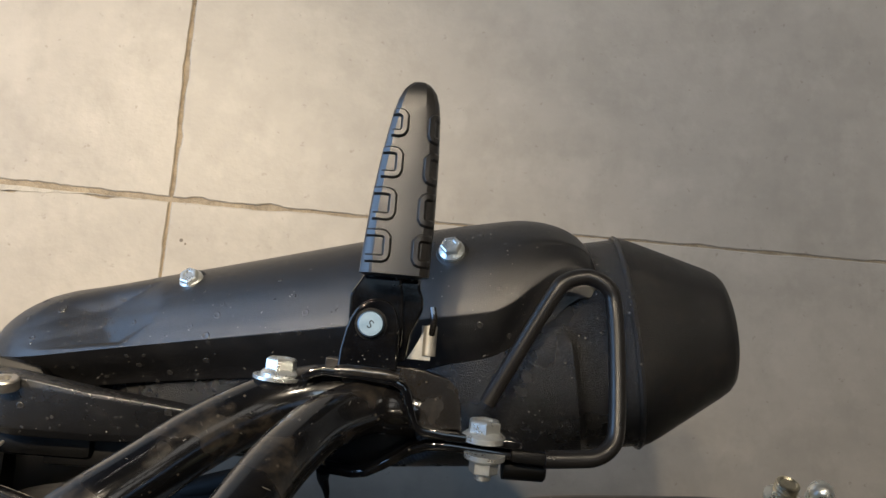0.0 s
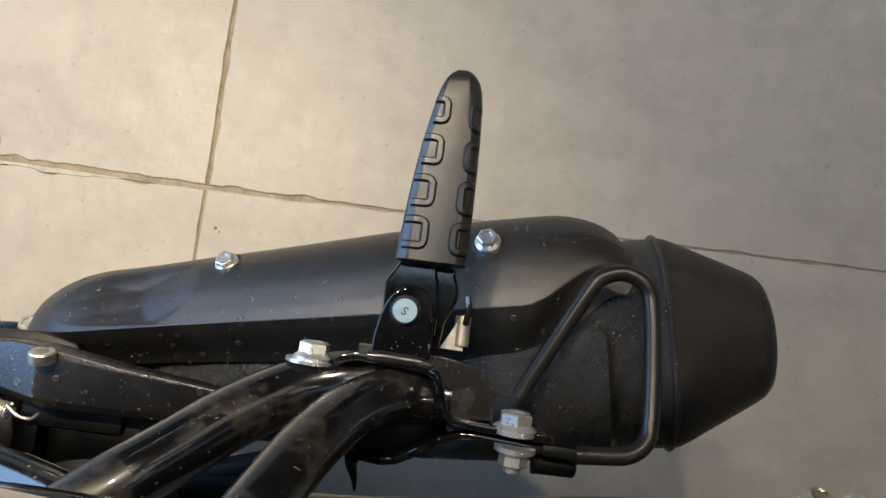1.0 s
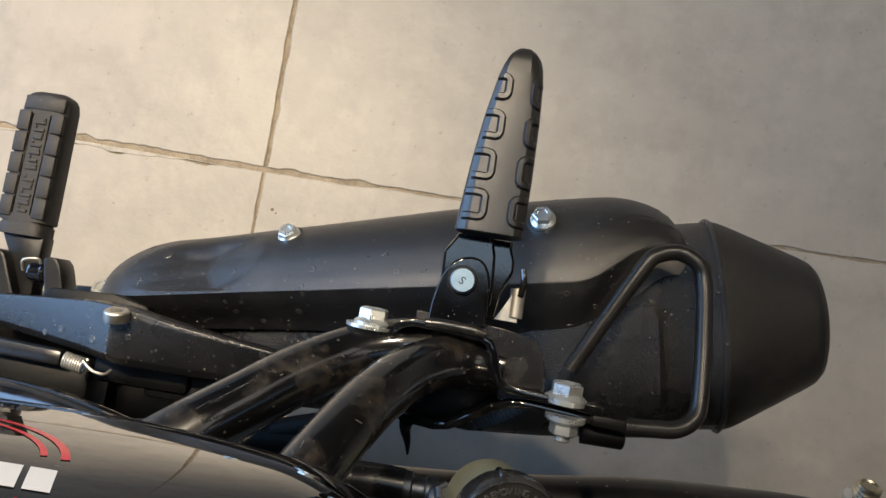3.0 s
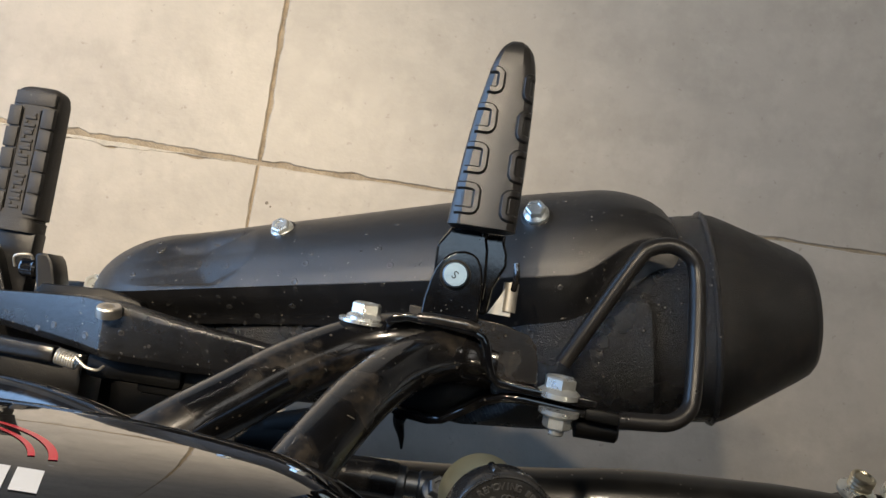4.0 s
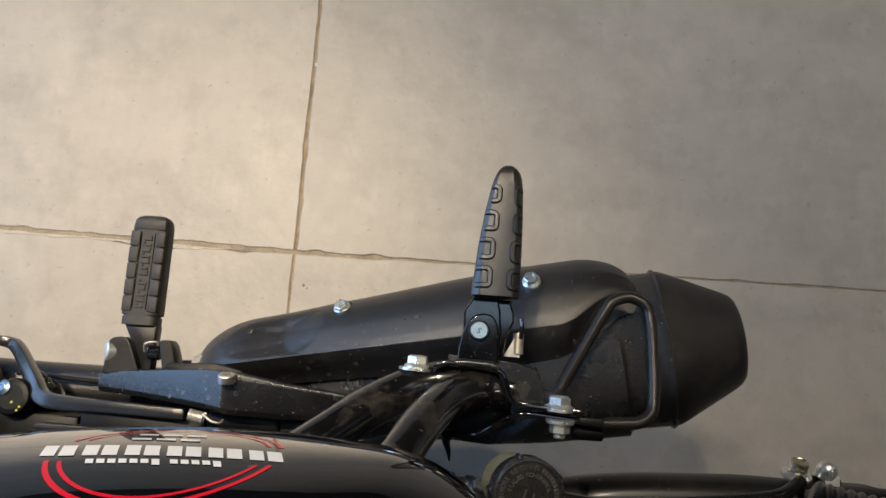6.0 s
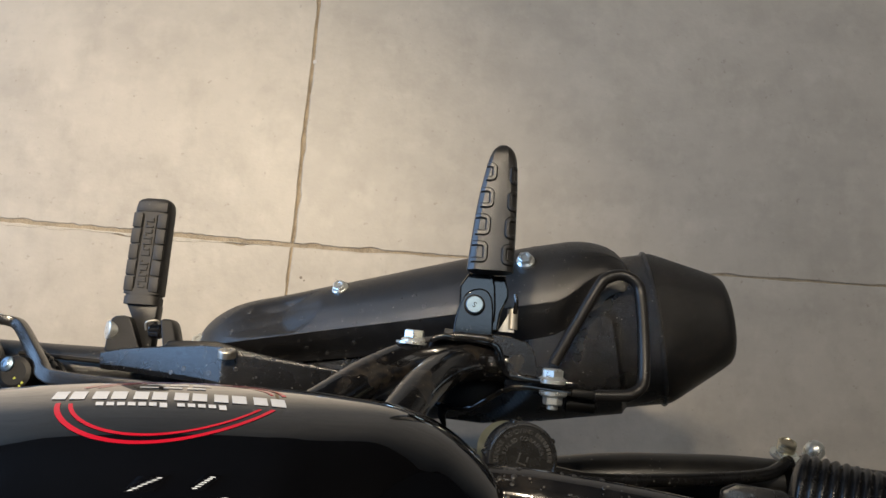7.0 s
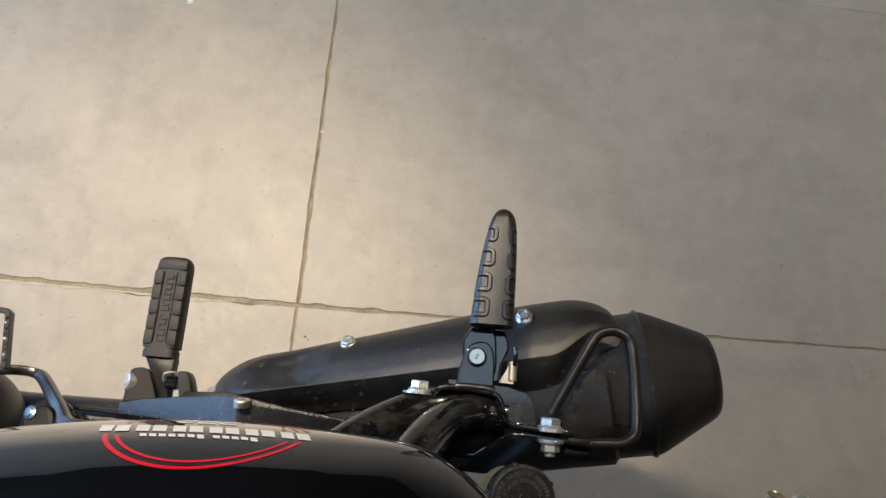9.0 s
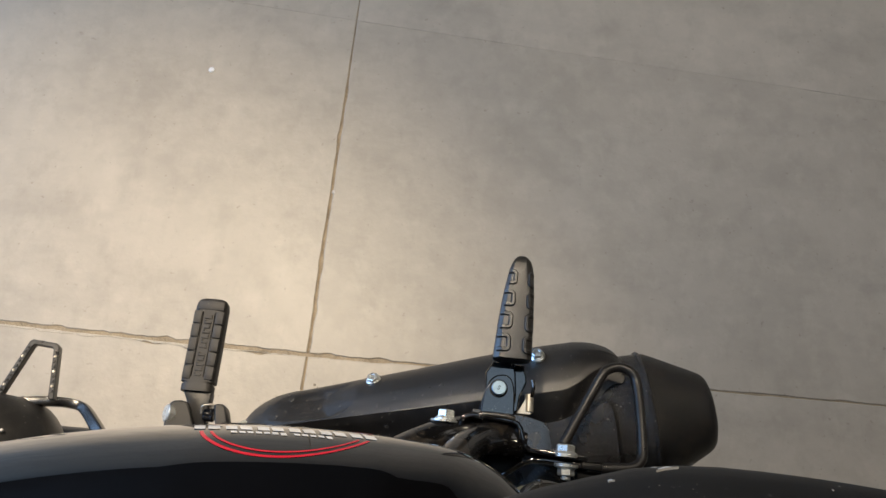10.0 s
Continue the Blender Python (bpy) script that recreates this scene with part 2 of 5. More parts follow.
def smooth_path(pts, steps=8):
    pts = [Vector(p) for p in pts]
    ext = [pts[0] * 2 - pts[1]] + pts + [pts[-1] * 2 - pts[-2]]
    out = []
    for i in range(1, len(ext) - 2):
        p0, p1, p2, p3 = ext[i - 1:i + 3]
        for k in range(steps):
            t = k / steps
            out.append(0.5 * (2 * p1 + (p2 - p0) * t + (2 * p0 - 5 * p1 + 4 * p2 - p3) * t * t + (3 * p1 - p0 - 3 * p2 + p3) * t ** 3))
    return out + [pts[-1]]


def pipe(pts, radius, n=20, steps=8, radii=None):
    path = smooth_path(pts, steps) if steps else [Vector(p) for p in pts]
    rows, ref = [], None
    for i, p in enumerate(path):
        d = (path[min(i + 1, len(path) - 1)] - path[max(i - 1, 0)]).normalized()
        if ref is None:
            ref = frame_of(d)[0]
        ref = (ref - d * ref.dot(d)).normalized()
        up = d.cross(ref)
        r = radius if radii is None else radii(i / (len(path) - 1))
        rows.append([p + (ref * math.cos(2 * math.pi * k / n) + up * math.sin(2 * math.pi * k / n)) * r for k in range(n)])
    return grid_mesh(rows, close_v=True, caps=True)


def bevelled(bm, width, segments=2, angle=25):
    bmesh.ops.recalc_face_normals(bm, faces=bm.faces)
    edges = [e for e in bm.edges if len(e.link_faces) == 2 and e.calc_face_angle(0) > radians(angle)]
    bmesh.ops.bevel(bm, geom=edges, offset=width, segments=segments, profile=0.5, affect="EDGES", clamp_overlap=True)
    return bm


def prism(outline, axis_from, axis_to, m=None, bevel=0.0):
    """A plate: outline of (u, v) in the plane of m, raised from axis_from to axis_to along m's z."""
    m = m or Matrix()
    bm = bmesh.new()
    lo = [bm.verts.new(m @ Vector((u, v, axis_from))) for u, v in outline]
    hi = [bm.verts.new(m @ Vector((u, v, axis_to))) for u, v in outline]
    bm.faces.new(lo)
    bm.faces.new(hi)
    k = len(lo)
    for i in range(k):
        bm.faces.new((lo[i], lo[(i + 1) % k], hi[(i + 1) % k], hi[i]))
    if bevel:
        bevelled(bm, bevel)
    return bm


def strip_plate(path, half, z0, z1, bevel=0.0008):
    """A bent upright plate: a plan line given thickness and height."""
    pts = [Vector((*p, 0)) for p in path]
    left, right = [], []
    for i, p in enumerate(pts):
        d = (pts[min(i + 1, len(pts) - 1)] - pts[max(i - 1, 0)]).normalized()
        nrm = Vector((-d.y, d.x, 0)) * half
        left.append((p + nrm)[:2])
        right.append((p - nrm)[:2])
    z0s = z0 if isinstance(z0, (list, tuple)) else [z0] * len(pts)
    z1s = z1 if isinstance(z1, (list, tuple)) else [z1] * len(pts)
    rows = [[(l[0], l[1], a), (l[0], l[1], b), (r[0], r[1], b), (r[0], r[1], a)] for l, r, a, b in zip(left, right, z0s, z1s)]
    bm = grid_mesh([[Vector(p) for p in r] for r in rows], close_v=True, caps=True)
    if bevel:
        bevelled(bm, bevel, 2, 50)
    return bm


def merged(*bms):
    out = bmesh.new()
    for b in bms:
        me = bpy.data.meshes.new("tmp")
        b.to_mesh(me)
        b.free()
        out.from_mesh(me)
        bpy.data.meshes.remove(me)
    return out


def hex_head(base, axis, across, height, flange=0.0, flange_h=0.0022, turn=0.0, dish=True):
    """A hexagon bolt head with its flange."""
    x, y, z = frame_of(axis)
    o = Vector(base)
    r = across / math.sqrt(3)

    def ring(s, rad, n=6):
        return [o + z * s + (x * math.cos(2 * math.pi * k / n + turn) + y * math.sin(2 * math.pi * k / n + turn)) * rad for k in range(n)]
    bm = grid_mesh([ring(flange_h * 0.7, r), ring(height * 0.9, r), ring(height, r * 0.86), ring(height, r * 0.55), ring(height - (0.0006 if dish else 0), r * 0.45)], close_v=True, caps=True)
    if flange:
        return merged(bm, lathe(base, axis, [(-0.001, flange), (flange_h * 0.5, flange), (flange_h * 0.8, flange * 0.9), (flange_h * 1.3, r * 0.9)], 28))
    return bm


def socket_head(base, axis, radius, height):
    return lathe(base, axis, [(0, radius), (height * 0.85, radius), (height, radius * 0.9), (height, radius * 0.5), (height * 0.45, radius * 0.45)], 28)


def mix(a, b, t):
    return a + (b - a) * t


def clamp01(t):
    return max(0.0, min(1.0, t))


def ease(a, b, x):
    t = clamp01((x - a) / (b - a))
    return t * t * (3 - 2 * t)


def table(x, pts):
    if x <= pts[0][0]:
        return pts[0][1]
    for (x0, y0), (x1, y1) in zip(pts, pts[1:]):
        if x <= x1:
            return mix(y0, y1, (x - x0) / (x1 - x0))
    return pts[-1][1]


def box(x0, y0, z0, x1, y1, z1, bevel=0.0):
    return prism([(x0, y0), (x1, y0), (x1, y1), (x0, y1)], z0, z1, None, bevel)


def scatter(name, ob, count, sizes, mat, seed, label, region=None, long=1.0, flat=0.3, up=0.15, ring=False):
    """Small domes lying on the upward skin of a part: dried drops, flecks, scratches."""
    rnd = random.Random(seed)
    faces, sums, total = [], [], 0.0
    for p in ob.data.polygons:
        if p.normal.z > up and (region is None or region(p.center)):
            total += p.area
            faces.append(p)
            sums.append(total)
    verts, quads = [], []
    for _ in range(count):
        p = faces[min(bisect_at(sums, rnd.random() * total), len(faces) - 1)]
        a, b, c = [ob.data.vertices[i].co for i in p.vertices[:3]]
        s, t = rnd.random(), rnd.random()
        o = a + (b - a) * s + (c - b) * t * s
        x, y, z = frame_of(p.normal)
        turn = rnd.random() * 6.283
        x, y = x * math.cos(turn) + y * math.sin(turn), y * math.cos(turn) - x * math.sin(turn)
        r = sizes[0] * (sizes[1] / sizes[0]) ** (rnd.random() ** 2)
        stretch = 1 + (long - 1) * rnd.random()
        base = len(verts)
        n = 9
        bumps = [1 + 0.25 * (rnd.random() - 0.5) for _ in range(n)]
        for level, (k, h) in enumerate(((1.0, -0.15), (0.86, 0.9), (0.66, 0.45), (0.34, 0.25)) if ring else ((1.0, -0.15), (0.82, 0.55), (0.42, 0.92))):
            for q in range(n):
                ang = 2 * math.pi * q / n
                verts.append(o + (x * math.cos(ang) * stretch + y * math.sin(ang) / stretch ** 0.5) * r * k * bumps[q] + z * r * flat * h / stretch ** 0.5)
            if level:
                for q in range(n):
                    i0 = base + (level - 1) * n
                    quads.append((i0 + q, i0 + (q + 1) % n, i0 + n + (q + 1) % n, i0 + n + q))
        quads.append(tuple(len(verts) - n + q for q in range(n)))
    me = bpy.data.meshes.new(name)
    me.from_pydata(verts, [], quads)
    for f in me.polygons:
        f.use_smooth = True
    me.materials.append(mat)
    out = new(name, me)
    out.parent = ob.parent
    out.matrix_parent_inverse = ob.matrix_parent_inverse.copy()
    return tagged(out, label, kind="stuff")


def bisect_at(sums, v):
    lo, hi = 0, len(sums)
    while lo < hi:
        mid = (lo + hi) // 2
        if sums[mid] < v:
            lo = mid + 1
        else:
            hi = mid
    return lo


# ---- the showroom ----
X0, X1, Y0, Y1, H = -3.2, 4.6, -3.0, 3.0, 3.3
floor = tagged(part("floor", box(X0 - 0.2, Y0 - 0.2, -0.15, X1 + 0.2, Y1 + 0.2, -0.0019), M_GROUT), "sandy brown grout bed under large cement-look floor tiles", "floor", kind="structure")
tagged(part("ceiling", box(X0 - 0.2, Y0 - 0.2, H, X1 + 0.2, Y1 + 0.2, H + 0.15), M_CEIL), "dark painted showroom ceiling", "ceiling", kind="structure")
# three unseen walls, added in charcoal so that glossy parts mirror something dark
tagged(part("wall_east", box(X1, Y0 - 0.2, 0, X1 + 0.2, Y1 + 0.2, H), M_DARKWALL), "plain charcoal wall added out of view to keep reflections dark", "wall", kind="structure")
# the north one stands in for dark objects that end the mirrored floor
tagged(part("wall_north", box(X0, Y1, 0, X1, Y1 + 0.2, H), M_DARKWALL), "plain charcoal wall added out of view to keep reflections dark", "wall", kind="structure")
tagged(part("wall_south", box(X0, Y0 - 0.2, 0, X1, Y0, H), M_DARKWALL), "plain charcoal wall added out of view to keep reflections dark", "wall", kind="structure")
WY0, WY1, WZ0, WZ1 = -1.40, 2.80, 0.40, 2.95
wall_w = merged(box(X0 - 0.2, Y0 - 0.2, 0, X0, WY0, H), box(X0 - 0.2, WY1, 0, X0, Y1 + 0.2, H), box(X0 - 0.2, WY0, 0, X0, WY1, WZ0), box(X0 - 0.2, WY0, WZ1, X0, WY1, H))
tagged(part("wall_west", wall_w, M_WALL), "plain light plaster wall with a wide window opening", "wall", kind="structure")


# ---- the motorcycle ----
bike = tagged(new("motorcycle"), "glossy black motorcycle with black exhaust and footpegs, parked on tiles", "motorcycle")
bike.location = (0.25, -0.38, 0)

# exhaust: a rising axis through the muffler
RIM = Vector((0.385, -0.112, 0.358))
AX = Vector((0.972, 0.178, 0.155)).normalized()
AY = Vector((-AX.y, AX.x, 0)).normalized()
AZ = AX.cross(AY)


def on_axis(s, u=0.0, w=0.0):
    return RIM + AX * s + AY * u + AZ * w


def muffler_body():
    n = 144
    rows = []
    base_rows = [(-0.318, 0.022), (-0.312, 0.034), (-0.300, 0.043), (-0.285, 0.046), (-0.19, 0.0550), (-0.10, 0.0605), (-0.05, 0.0612), (0.004, 0.0620)]
    drop_rows = [(-0.30, -0.012), (-0.19, -0.009), (-0.10, -0.002), (-0.05, 0.0)]
    stations = [-0.318, -0.312, -0.300, -0.285, -0.26, -0.22, -0.18] + [-0.15 + 0.154 * k / 70 for k in range(71)]
    for s in stations:
        r = table(s, base_rows)
        row = []
        for k in range(n):
            a = 2 * math.pi * k / n
            u, w = math.cos(a), math.sin(a)
            # tongue-shaped pressing on the inner upper side
            b = max(a - 1.34, 0.0)
            left, right = -0.038 - 0.020 * math.sqrt(b) - 0.055 * b, -0.0335 + 0.004 * ease(0, 0.2, b)
            swell = 0.0055 * ease(0.0, 0.004, min(right - s, s - left)) * ease(0.0, 0.08, b) * ease(2.4, 1.5, b)
            row.append(on_axis(s, u * (r + swell), w * (r + swell) + table(s, drop_rows)))
        rows.append(row)
    return grid_mesh(rows, close_v=True, caps=True)


muffler = part("muffler", muffler_body(), M_MUFFLER, bike, "matte black grained muffler body", 50)
cone = [(0.0035, 0.0622), (0.008, 0.0612), (0.014, 0.0585), (0.052, 0.0392), (0.0575, 0.0360), (0.0606, 0.0325), (0.0622, 0.0280), (0.0626, 0.024), (0.0615, 0.021), (0.05, 0.020), (0.03, 0.019)]
part("end_cone", lathe(RIM, AX, cone, 72), M_CAP, muffler, "black conical muffler end, rubbed grey at the lip", 60)
part("weld_ring", lathe(RIM, AX, [(-0.0005, 0.060), (0.0, 0.0634), (0.0015, 0.0642), (0.0030, 0.0634), (0.0036, 0.060)], 72), M_MUFFLER, muffler)
pipe_pts = [on_axis(-0.29), on_axis(-0.34), (0.0, -0.176, 0.298), (-0.12, -0.180, 0.290), (-0.32, -0.178, 0.285)]
part("exhaust_pipe", pipe(pipe_pts, 0.0215, 28, 8), M_SHIELD, bike, "satin black exhaust pipe")

# heat shield, lofted along the muffler
FRONT = [(0.0050, 0.0375), (0.0110, 0.0425), (0.0190, 0.0530), (0.0265, 0.0602), (0.035, 0.0556), (0.046, 0.0485), (0.0575, 0.037), (0.0645, 0.023), (0.0667, 0.006), (0.0645, -0.018), (0.055, -0.038)]
REAR = [(-0.004, 0.0580), (0.003, 0.0620), (0.0165, 0.0703), (0.0250, 0.0741), (0.036, 0.0717), (0.051, 0.0640), (0.0645, 0.0515), (0.0742, 0.034), (0.0775, 0.012), (0.0745, -0.020), (0.061, -0.046)]


SCOOP = [(0.0210, 0.0425, 0.045), (0.0290, 0.0330, 0.020), (0.0418, 0.0298, 0.0025), (0.0954, 0.0282, 0.012), (0.1075, 0.0390, 0.030), (0.1114, 0.0493, 0.030), (0.1062, 0.0650, 0.012), (0.0646, 0.0650, 0.016), (0.0363, 0.0580, 0.030)]


def scoop(x, u):
    """0 to 1: how deep the pressed hollow of the nose is here; each side has its own slope."""
    deep = 1.0
    for (xa, ua, wide), (xb, ub, _) in zip(SCOOP, SCOOP[1:] + SCOOP[:1]):
        n = math.hypot(xb - xa, ub - ua)
        deep = min(deep, clamp01(((xb - xa) * (u - ua) - (ub - ua) * (x - xa)) / n / wide))
    return deep * deep * (3 - 2 * deep) * 0.2 + deep * 0.8


def shield_rows():
    rows = []
    xs = [-0.0015 + 0.055 * (k / 36) ** 1.6 for k in range(37)] + [0.0535 + 0.262 * k / 130 for k in range(1, 131)] + [0.3155 + 0.0437 * math.sin(math.pi / 2 * k / 24) for k in range(1, 25)]
    for x in xs:
        s = (x - RIM.x) / AX.x
        t = ease(0.06, 0.30, x)
        knots = [Vector((mix(a[0], b[0], t), mix(a[1], b[1], t), 0)) for a, b in zip(FRONT, REAR)]
        # fuller towards the outside; the crease sweeps outwards at the rear end
        full, q = 0.0026 * ease(0.04, 0.12, x), ease(0.296, 0.345, x)
        knots = [p + Vector((full * ease(0.03, 0.06, p.x), 0, 0)) for p in knots]
        for i, end in ((1, (0.016, 0.0595)), (2, (0.034, 0.0600)), (3, (0.050, 0.0620)), (4, (0.056, 0.0595)), (5, (0.0635, 0.0540))):
            knots[i] = knots[i].lerp(Vector((*end, 0)), q)
        # a crisp crease between the inner wall and the top
        section = smooth_path(knots[:4], 8)[:-1] + smooth_path(knots[3:], 8)
        # the inner edge sweeps up towards the rear end
        first = ease(0.300, 0.352, x) * 0.17 * (len(section) - 1)
        picks = [mix(first, len(section) - 1, k / 110) for k in range(111)]
        section = [section[int(q)].lerp(section[min(int(q) + 1, len(section) - 1)], q - int(q)) for q in picks]
        f = math.sqrt(clamp01(1 - ((0.05 - min(x, 0.05)) / 0.0518) ** 2))
        row = []
        for i, p in enumerate(section):
            q = i / (len(section) - 1)
            u, w = p.x, p.y
            u, w = 0.034 + (u - 0.034) * f, 0.020 + (w - 0.020) * f
            d = 0.0068 * scoop(x, u) if w > 0 else 0.0
            u, w = u - d * 0.2, w - d
            r = math.hypot(u, w)
            g = clamp01((x - 0.310) / (0.042 + 0.0072 * clamp01(w / max(r, 1e-6))))
            h = max(1e-9, 1 - g ** 1.8) ** 0.6
            k = mix(0.0608 / max(r, 1e-6), 1.0, h) if g > 0 else 1.0
            row.append(Vector((x, RIM.y + s * AX.y + u * k, RIM.z + s * AX.z + w * k)))
        rows.append(row)
    return rows


shield = part("heat_shield", grid_mesh(shield_rows()), M_SHIELD, muffler, "satin black heat shield with water spots and a scooped nose", 60)
sol = shield.modifiers.new("thickness", "SOLIDIFY")
sol.thickness, sol.offset = 0.0022, -1.0

TOP = (AY * 0.55 + AZ * 0.83)


def shield_bolt(place, k):
    p = Vector(place)
    ob = part("shield_bolt", hex_head(p, TOP, 0.0100, 0.0062, 0.0072, 0.002, 0.3 + k), M_ZINC, muffler, "zinc-plated hexagon flange bolt")
    part("bolt_seat", lathe(p - TOP * 0.002, TOP, [(-0.001, 0.0095), (0.0004, 0.0090), (0.0008, 0.0080), (0.0006, 0.006)], 32), M_SHIELD, muffler)


shield_bolt((0.124, -0.0970, 0.3535), 0)
shield_bolt((0.2755, -0.0703, 0.4000), 0.5)
part("clamp_bolt", hex_head((0.0030, -0.1500, 0.3270), (-0.15, 0.35, 0.90), 0.0110, 0.0075, 0.0088, 0.002, 0.2), M_ZINC, muffler, "zinc-plated clamp bolt")
part("clamp_tab", prism([(-0.034, -0.168), (0.04, -0.168), (0.022, -0.1465), (-0.022, -0.1490)], 0.318, 0.3255, None, 0.002), M_SHIELD, muffler)

# passenger footpeg: a long chamfer on its front side, a soft round on the other
PEG_FRONT = [(-0.0915, 0.2305), (-0.0825, 0.2311), (-0.0556, 0.2334), (-0.0347, 0.2360), (-0.0149, 0.2395), (-0.0080, 0.2413), (-0.0033, 0.2432), (0.0002, 0.2456), (0.0028, 0.2490)]
PEG_EDGE = [(-0.0915, 0.2352), (-0.0822, 0.2352), (-0.0608, 0.2359), (-0.0415, 0.2378), (-0.0219, 0.2405), (-0.0086, 0.2430), (-0.0033, 0.2446), (0.0028, 0.2496)]
PEG_BACK = [(-0.0915, 0.2607), (-0.0618, 0.2612), (-0.0325, 0.2609), (-0.0150, 0.2602), (-0.0080, 0.2594), (-0.0025, 0.2580), (0.0010, 0.2556), (0.0028, 0.2520)]
PEG_CROWN = [(-0.0915, 0.4745), (-0.0400, 0.4738), (-0.0120, 0.4728), (-0.0050, 0.4718), (-0.0010, 0.4704), (0.0016, 0.4680), (0.0028, 0.4640)]


def peg_outline(y):
    """Half a section, from the front side over the top to the back: (x, z) points."""
    f, e, b, z = table(y, PEG_FRONT), table(y, PEG_EDGE), table(y, PEG_BACK), table(y, PEG_CROWN)
    m = (f + b) / 2
    f, e, b = m + (f - m) * 1.09, m + (e - m) * 1.05, m + (b - m) * 1.09
    w, h = e - f, min(1.0, (b - e) / 0.016)
    fall = w * 0.66
    return [(f, z - fall - 0.0035), (f + 0.07 * w, z - fall - 0.0008), (f + 0.27 * w, z - fall + 0.0004), (e - 0.13 * w, z - 0.0006), (e + 0.13 * w, z - 0.0001), (mix(e, b, 0.35), z), (mix(e, b, 0.62), z - 0.0002),
            (b - 0.0050 * h, z - 0.0009), (b - 0.0026 * h, z - 0.0022), (b - 0.0010 * h, z - 0.0042), (b - 0.0002 * h, z - 0.0066), (b, z - 0.0090)]


def peg_height(x, y):
    return table(x, [(px, pz) for px, pz in peg_outline(y)])


def peg_rubber():
    rows = []
    for y in [-0.0915, -0.0911, -0.0900] + [-0.09 + 0.082 * k / 40 for k in range(1, 41)] + [-0.008 + 0.0108 * math.sin(math.pi / 2 * k / 10) for k in range(1, 11)]:
        top = peg_outline(y)
        f, b, z = top[0][0], top[-1][0], table(y, PEG_CROWN)
        low = [(b - 0.0010, z - 0.016), (mix(f, b, 0.8), z - 0.0215), (mix(f, b, 0.5), z - 0.0225), (mix(f, b, 0.2), z - 0.0215), (f + 0.0008, z - 0.015)]
        mid_x, mid_z = mix(f, b, 0.5), z - 0.011
        k = 0.93 if y == -0.0915 else 1.0
        rows.append([Vector((mid_x + (px - mid_x) * k, y, mid_z + (max(pz, z - 0.0225) - mid_z) * k)) for px, pz in top + low])
    return grid_mesh(rows, close_v=True, caps=True)


peg = part("passenger_footpeg", peg_rubber(), M_RUBBER, bike, "black rubber passenger footpeg with raised cleats", 16)


def cleat(y0, y1, inner, side):
    """A raised flat U-shaped bracket whose open side faces the edge of the rubber."""
    ym, r, half, high = (y0 + y1) / 2, 0.0022, 0.00130, 0.0019
    edge = table(ym, PEG_FRONT) + 0.0002 if side < 0 else table(ym, PEG_BACK) + 0.0006
    d = -side
    plan = [(edge, y0), (mix(edge, inner, 0.4), y0), (inner - d * r, y0), (inner - d * r * 0.35, y0 + r * 0.25), (inner, y0 + r), (inner, ym), (inner, y1 - r * 0.8), (inner - d * r * 0.6, y1 - r * 0.15), (inner - d * r * 1.4, y1), (mix(edge, inner, 0.4), y1), (edge, y1)]
    path = [Vector((x, y, 0)) for x, y in plan]
    path = [path[0]] + [q for a, b in zip(path, path[1:]) for q in (a.lerp(b, 0.5), b)]
    rows = []
    for i, p in enumerate(path):
        t = (path[min(i + 1, len(path) - 1)] - path[max(i - 1, 0)]).normalized()
        nrm = Vector((-t.y, t.x, 0))
        row = []
        for off, lift in ((-half * 1.75, -0.0004), (-half * 0.95, high * 0.9), (-half * 0.8, high), (half * 0.8, high), (half * 0.95, high * 0.9), (half * 1.75, -0.0004)):
            q = p + nrm * off
            row.append(Vector((q.x, q.y, peg_height(q.x, q.y) + lift)))
        rows.append(row)
    return grid_mesh(rows, caps=True)


for y0, y1, inner in ((-0.0846, -0.0728, 0.2412), (-0.0650, -0.0532, 0.2421), (-0.0452, -0.0338, 0.2435), (-0.0254, -0.0152, 0.2446)):
    part("cleat", cleat(y0, y1, inner, -1), M_RUBBER, peg, angle=15)
for y0, y1, inner in ((-0.0855, -0.0738, 0.2545), (-0.0667, -0.0542, 0.2557), (-0.0468, -0.0350, 0.2566), (-0.0272, -0.0160, 0.2572)):
    part("cleat", cleat(y0, y1, inner, 1), M_RUBBER, peg, angle=15)

HINGE = 0.4575
root = prism([(0.2310, -0.0905), (0.2300, -0.0930), (0.2252, -0.1005), (0.2256, -0.1135), (0.2260, -0.1250), (0.2520, -0.1250), (0.2522, -0.1165), (0.2509, -0.0995), (0.2496, -0.0950), (0.2500, -0.0905)], HINGE - 0.014, HINGE - 0.0045, None, 0.0014)
part("peg_root", root, M_HINGE, peg, "gloss black steel peg root")
neck = prism([(0.2460, -0.0905), (0.2590, -0.0905), (0.2586, -0.0945), (0.2608, -0.1000), (0.2612, -0.1060), (0.2560, -0.1180), (0.2545, -0.1310), (0.2480, -0.1320), (0.2480, -0.1000)], HINGE - 0.024, HINGE - 0.010, None, 0.0014)
part("peg_neck", neck, M_HINGE, peg)
ear = [(0.2226, -0.1360), (0.2231, -0.1274), (0.2250, -0.1175), (0.2267, -0.1123), (0.2290, -0.1078), (0.2318, -0.1048), (0.2350, -0.1030), (0.2396, -0.1020), (0.2436, -0.1026), (0.2466, -0.1046), (0.2487, -0.1084), (0.2498, -0.1125), (0.2504, -0.1180), (0.2510, -0.1360)]
upper_ear = part("hinge_plate", bevelled(prism(ear, HINGE - 0.0040, HINGE), 0.0013, 3), M_HINGE, peg, "gloss black hinge plate")
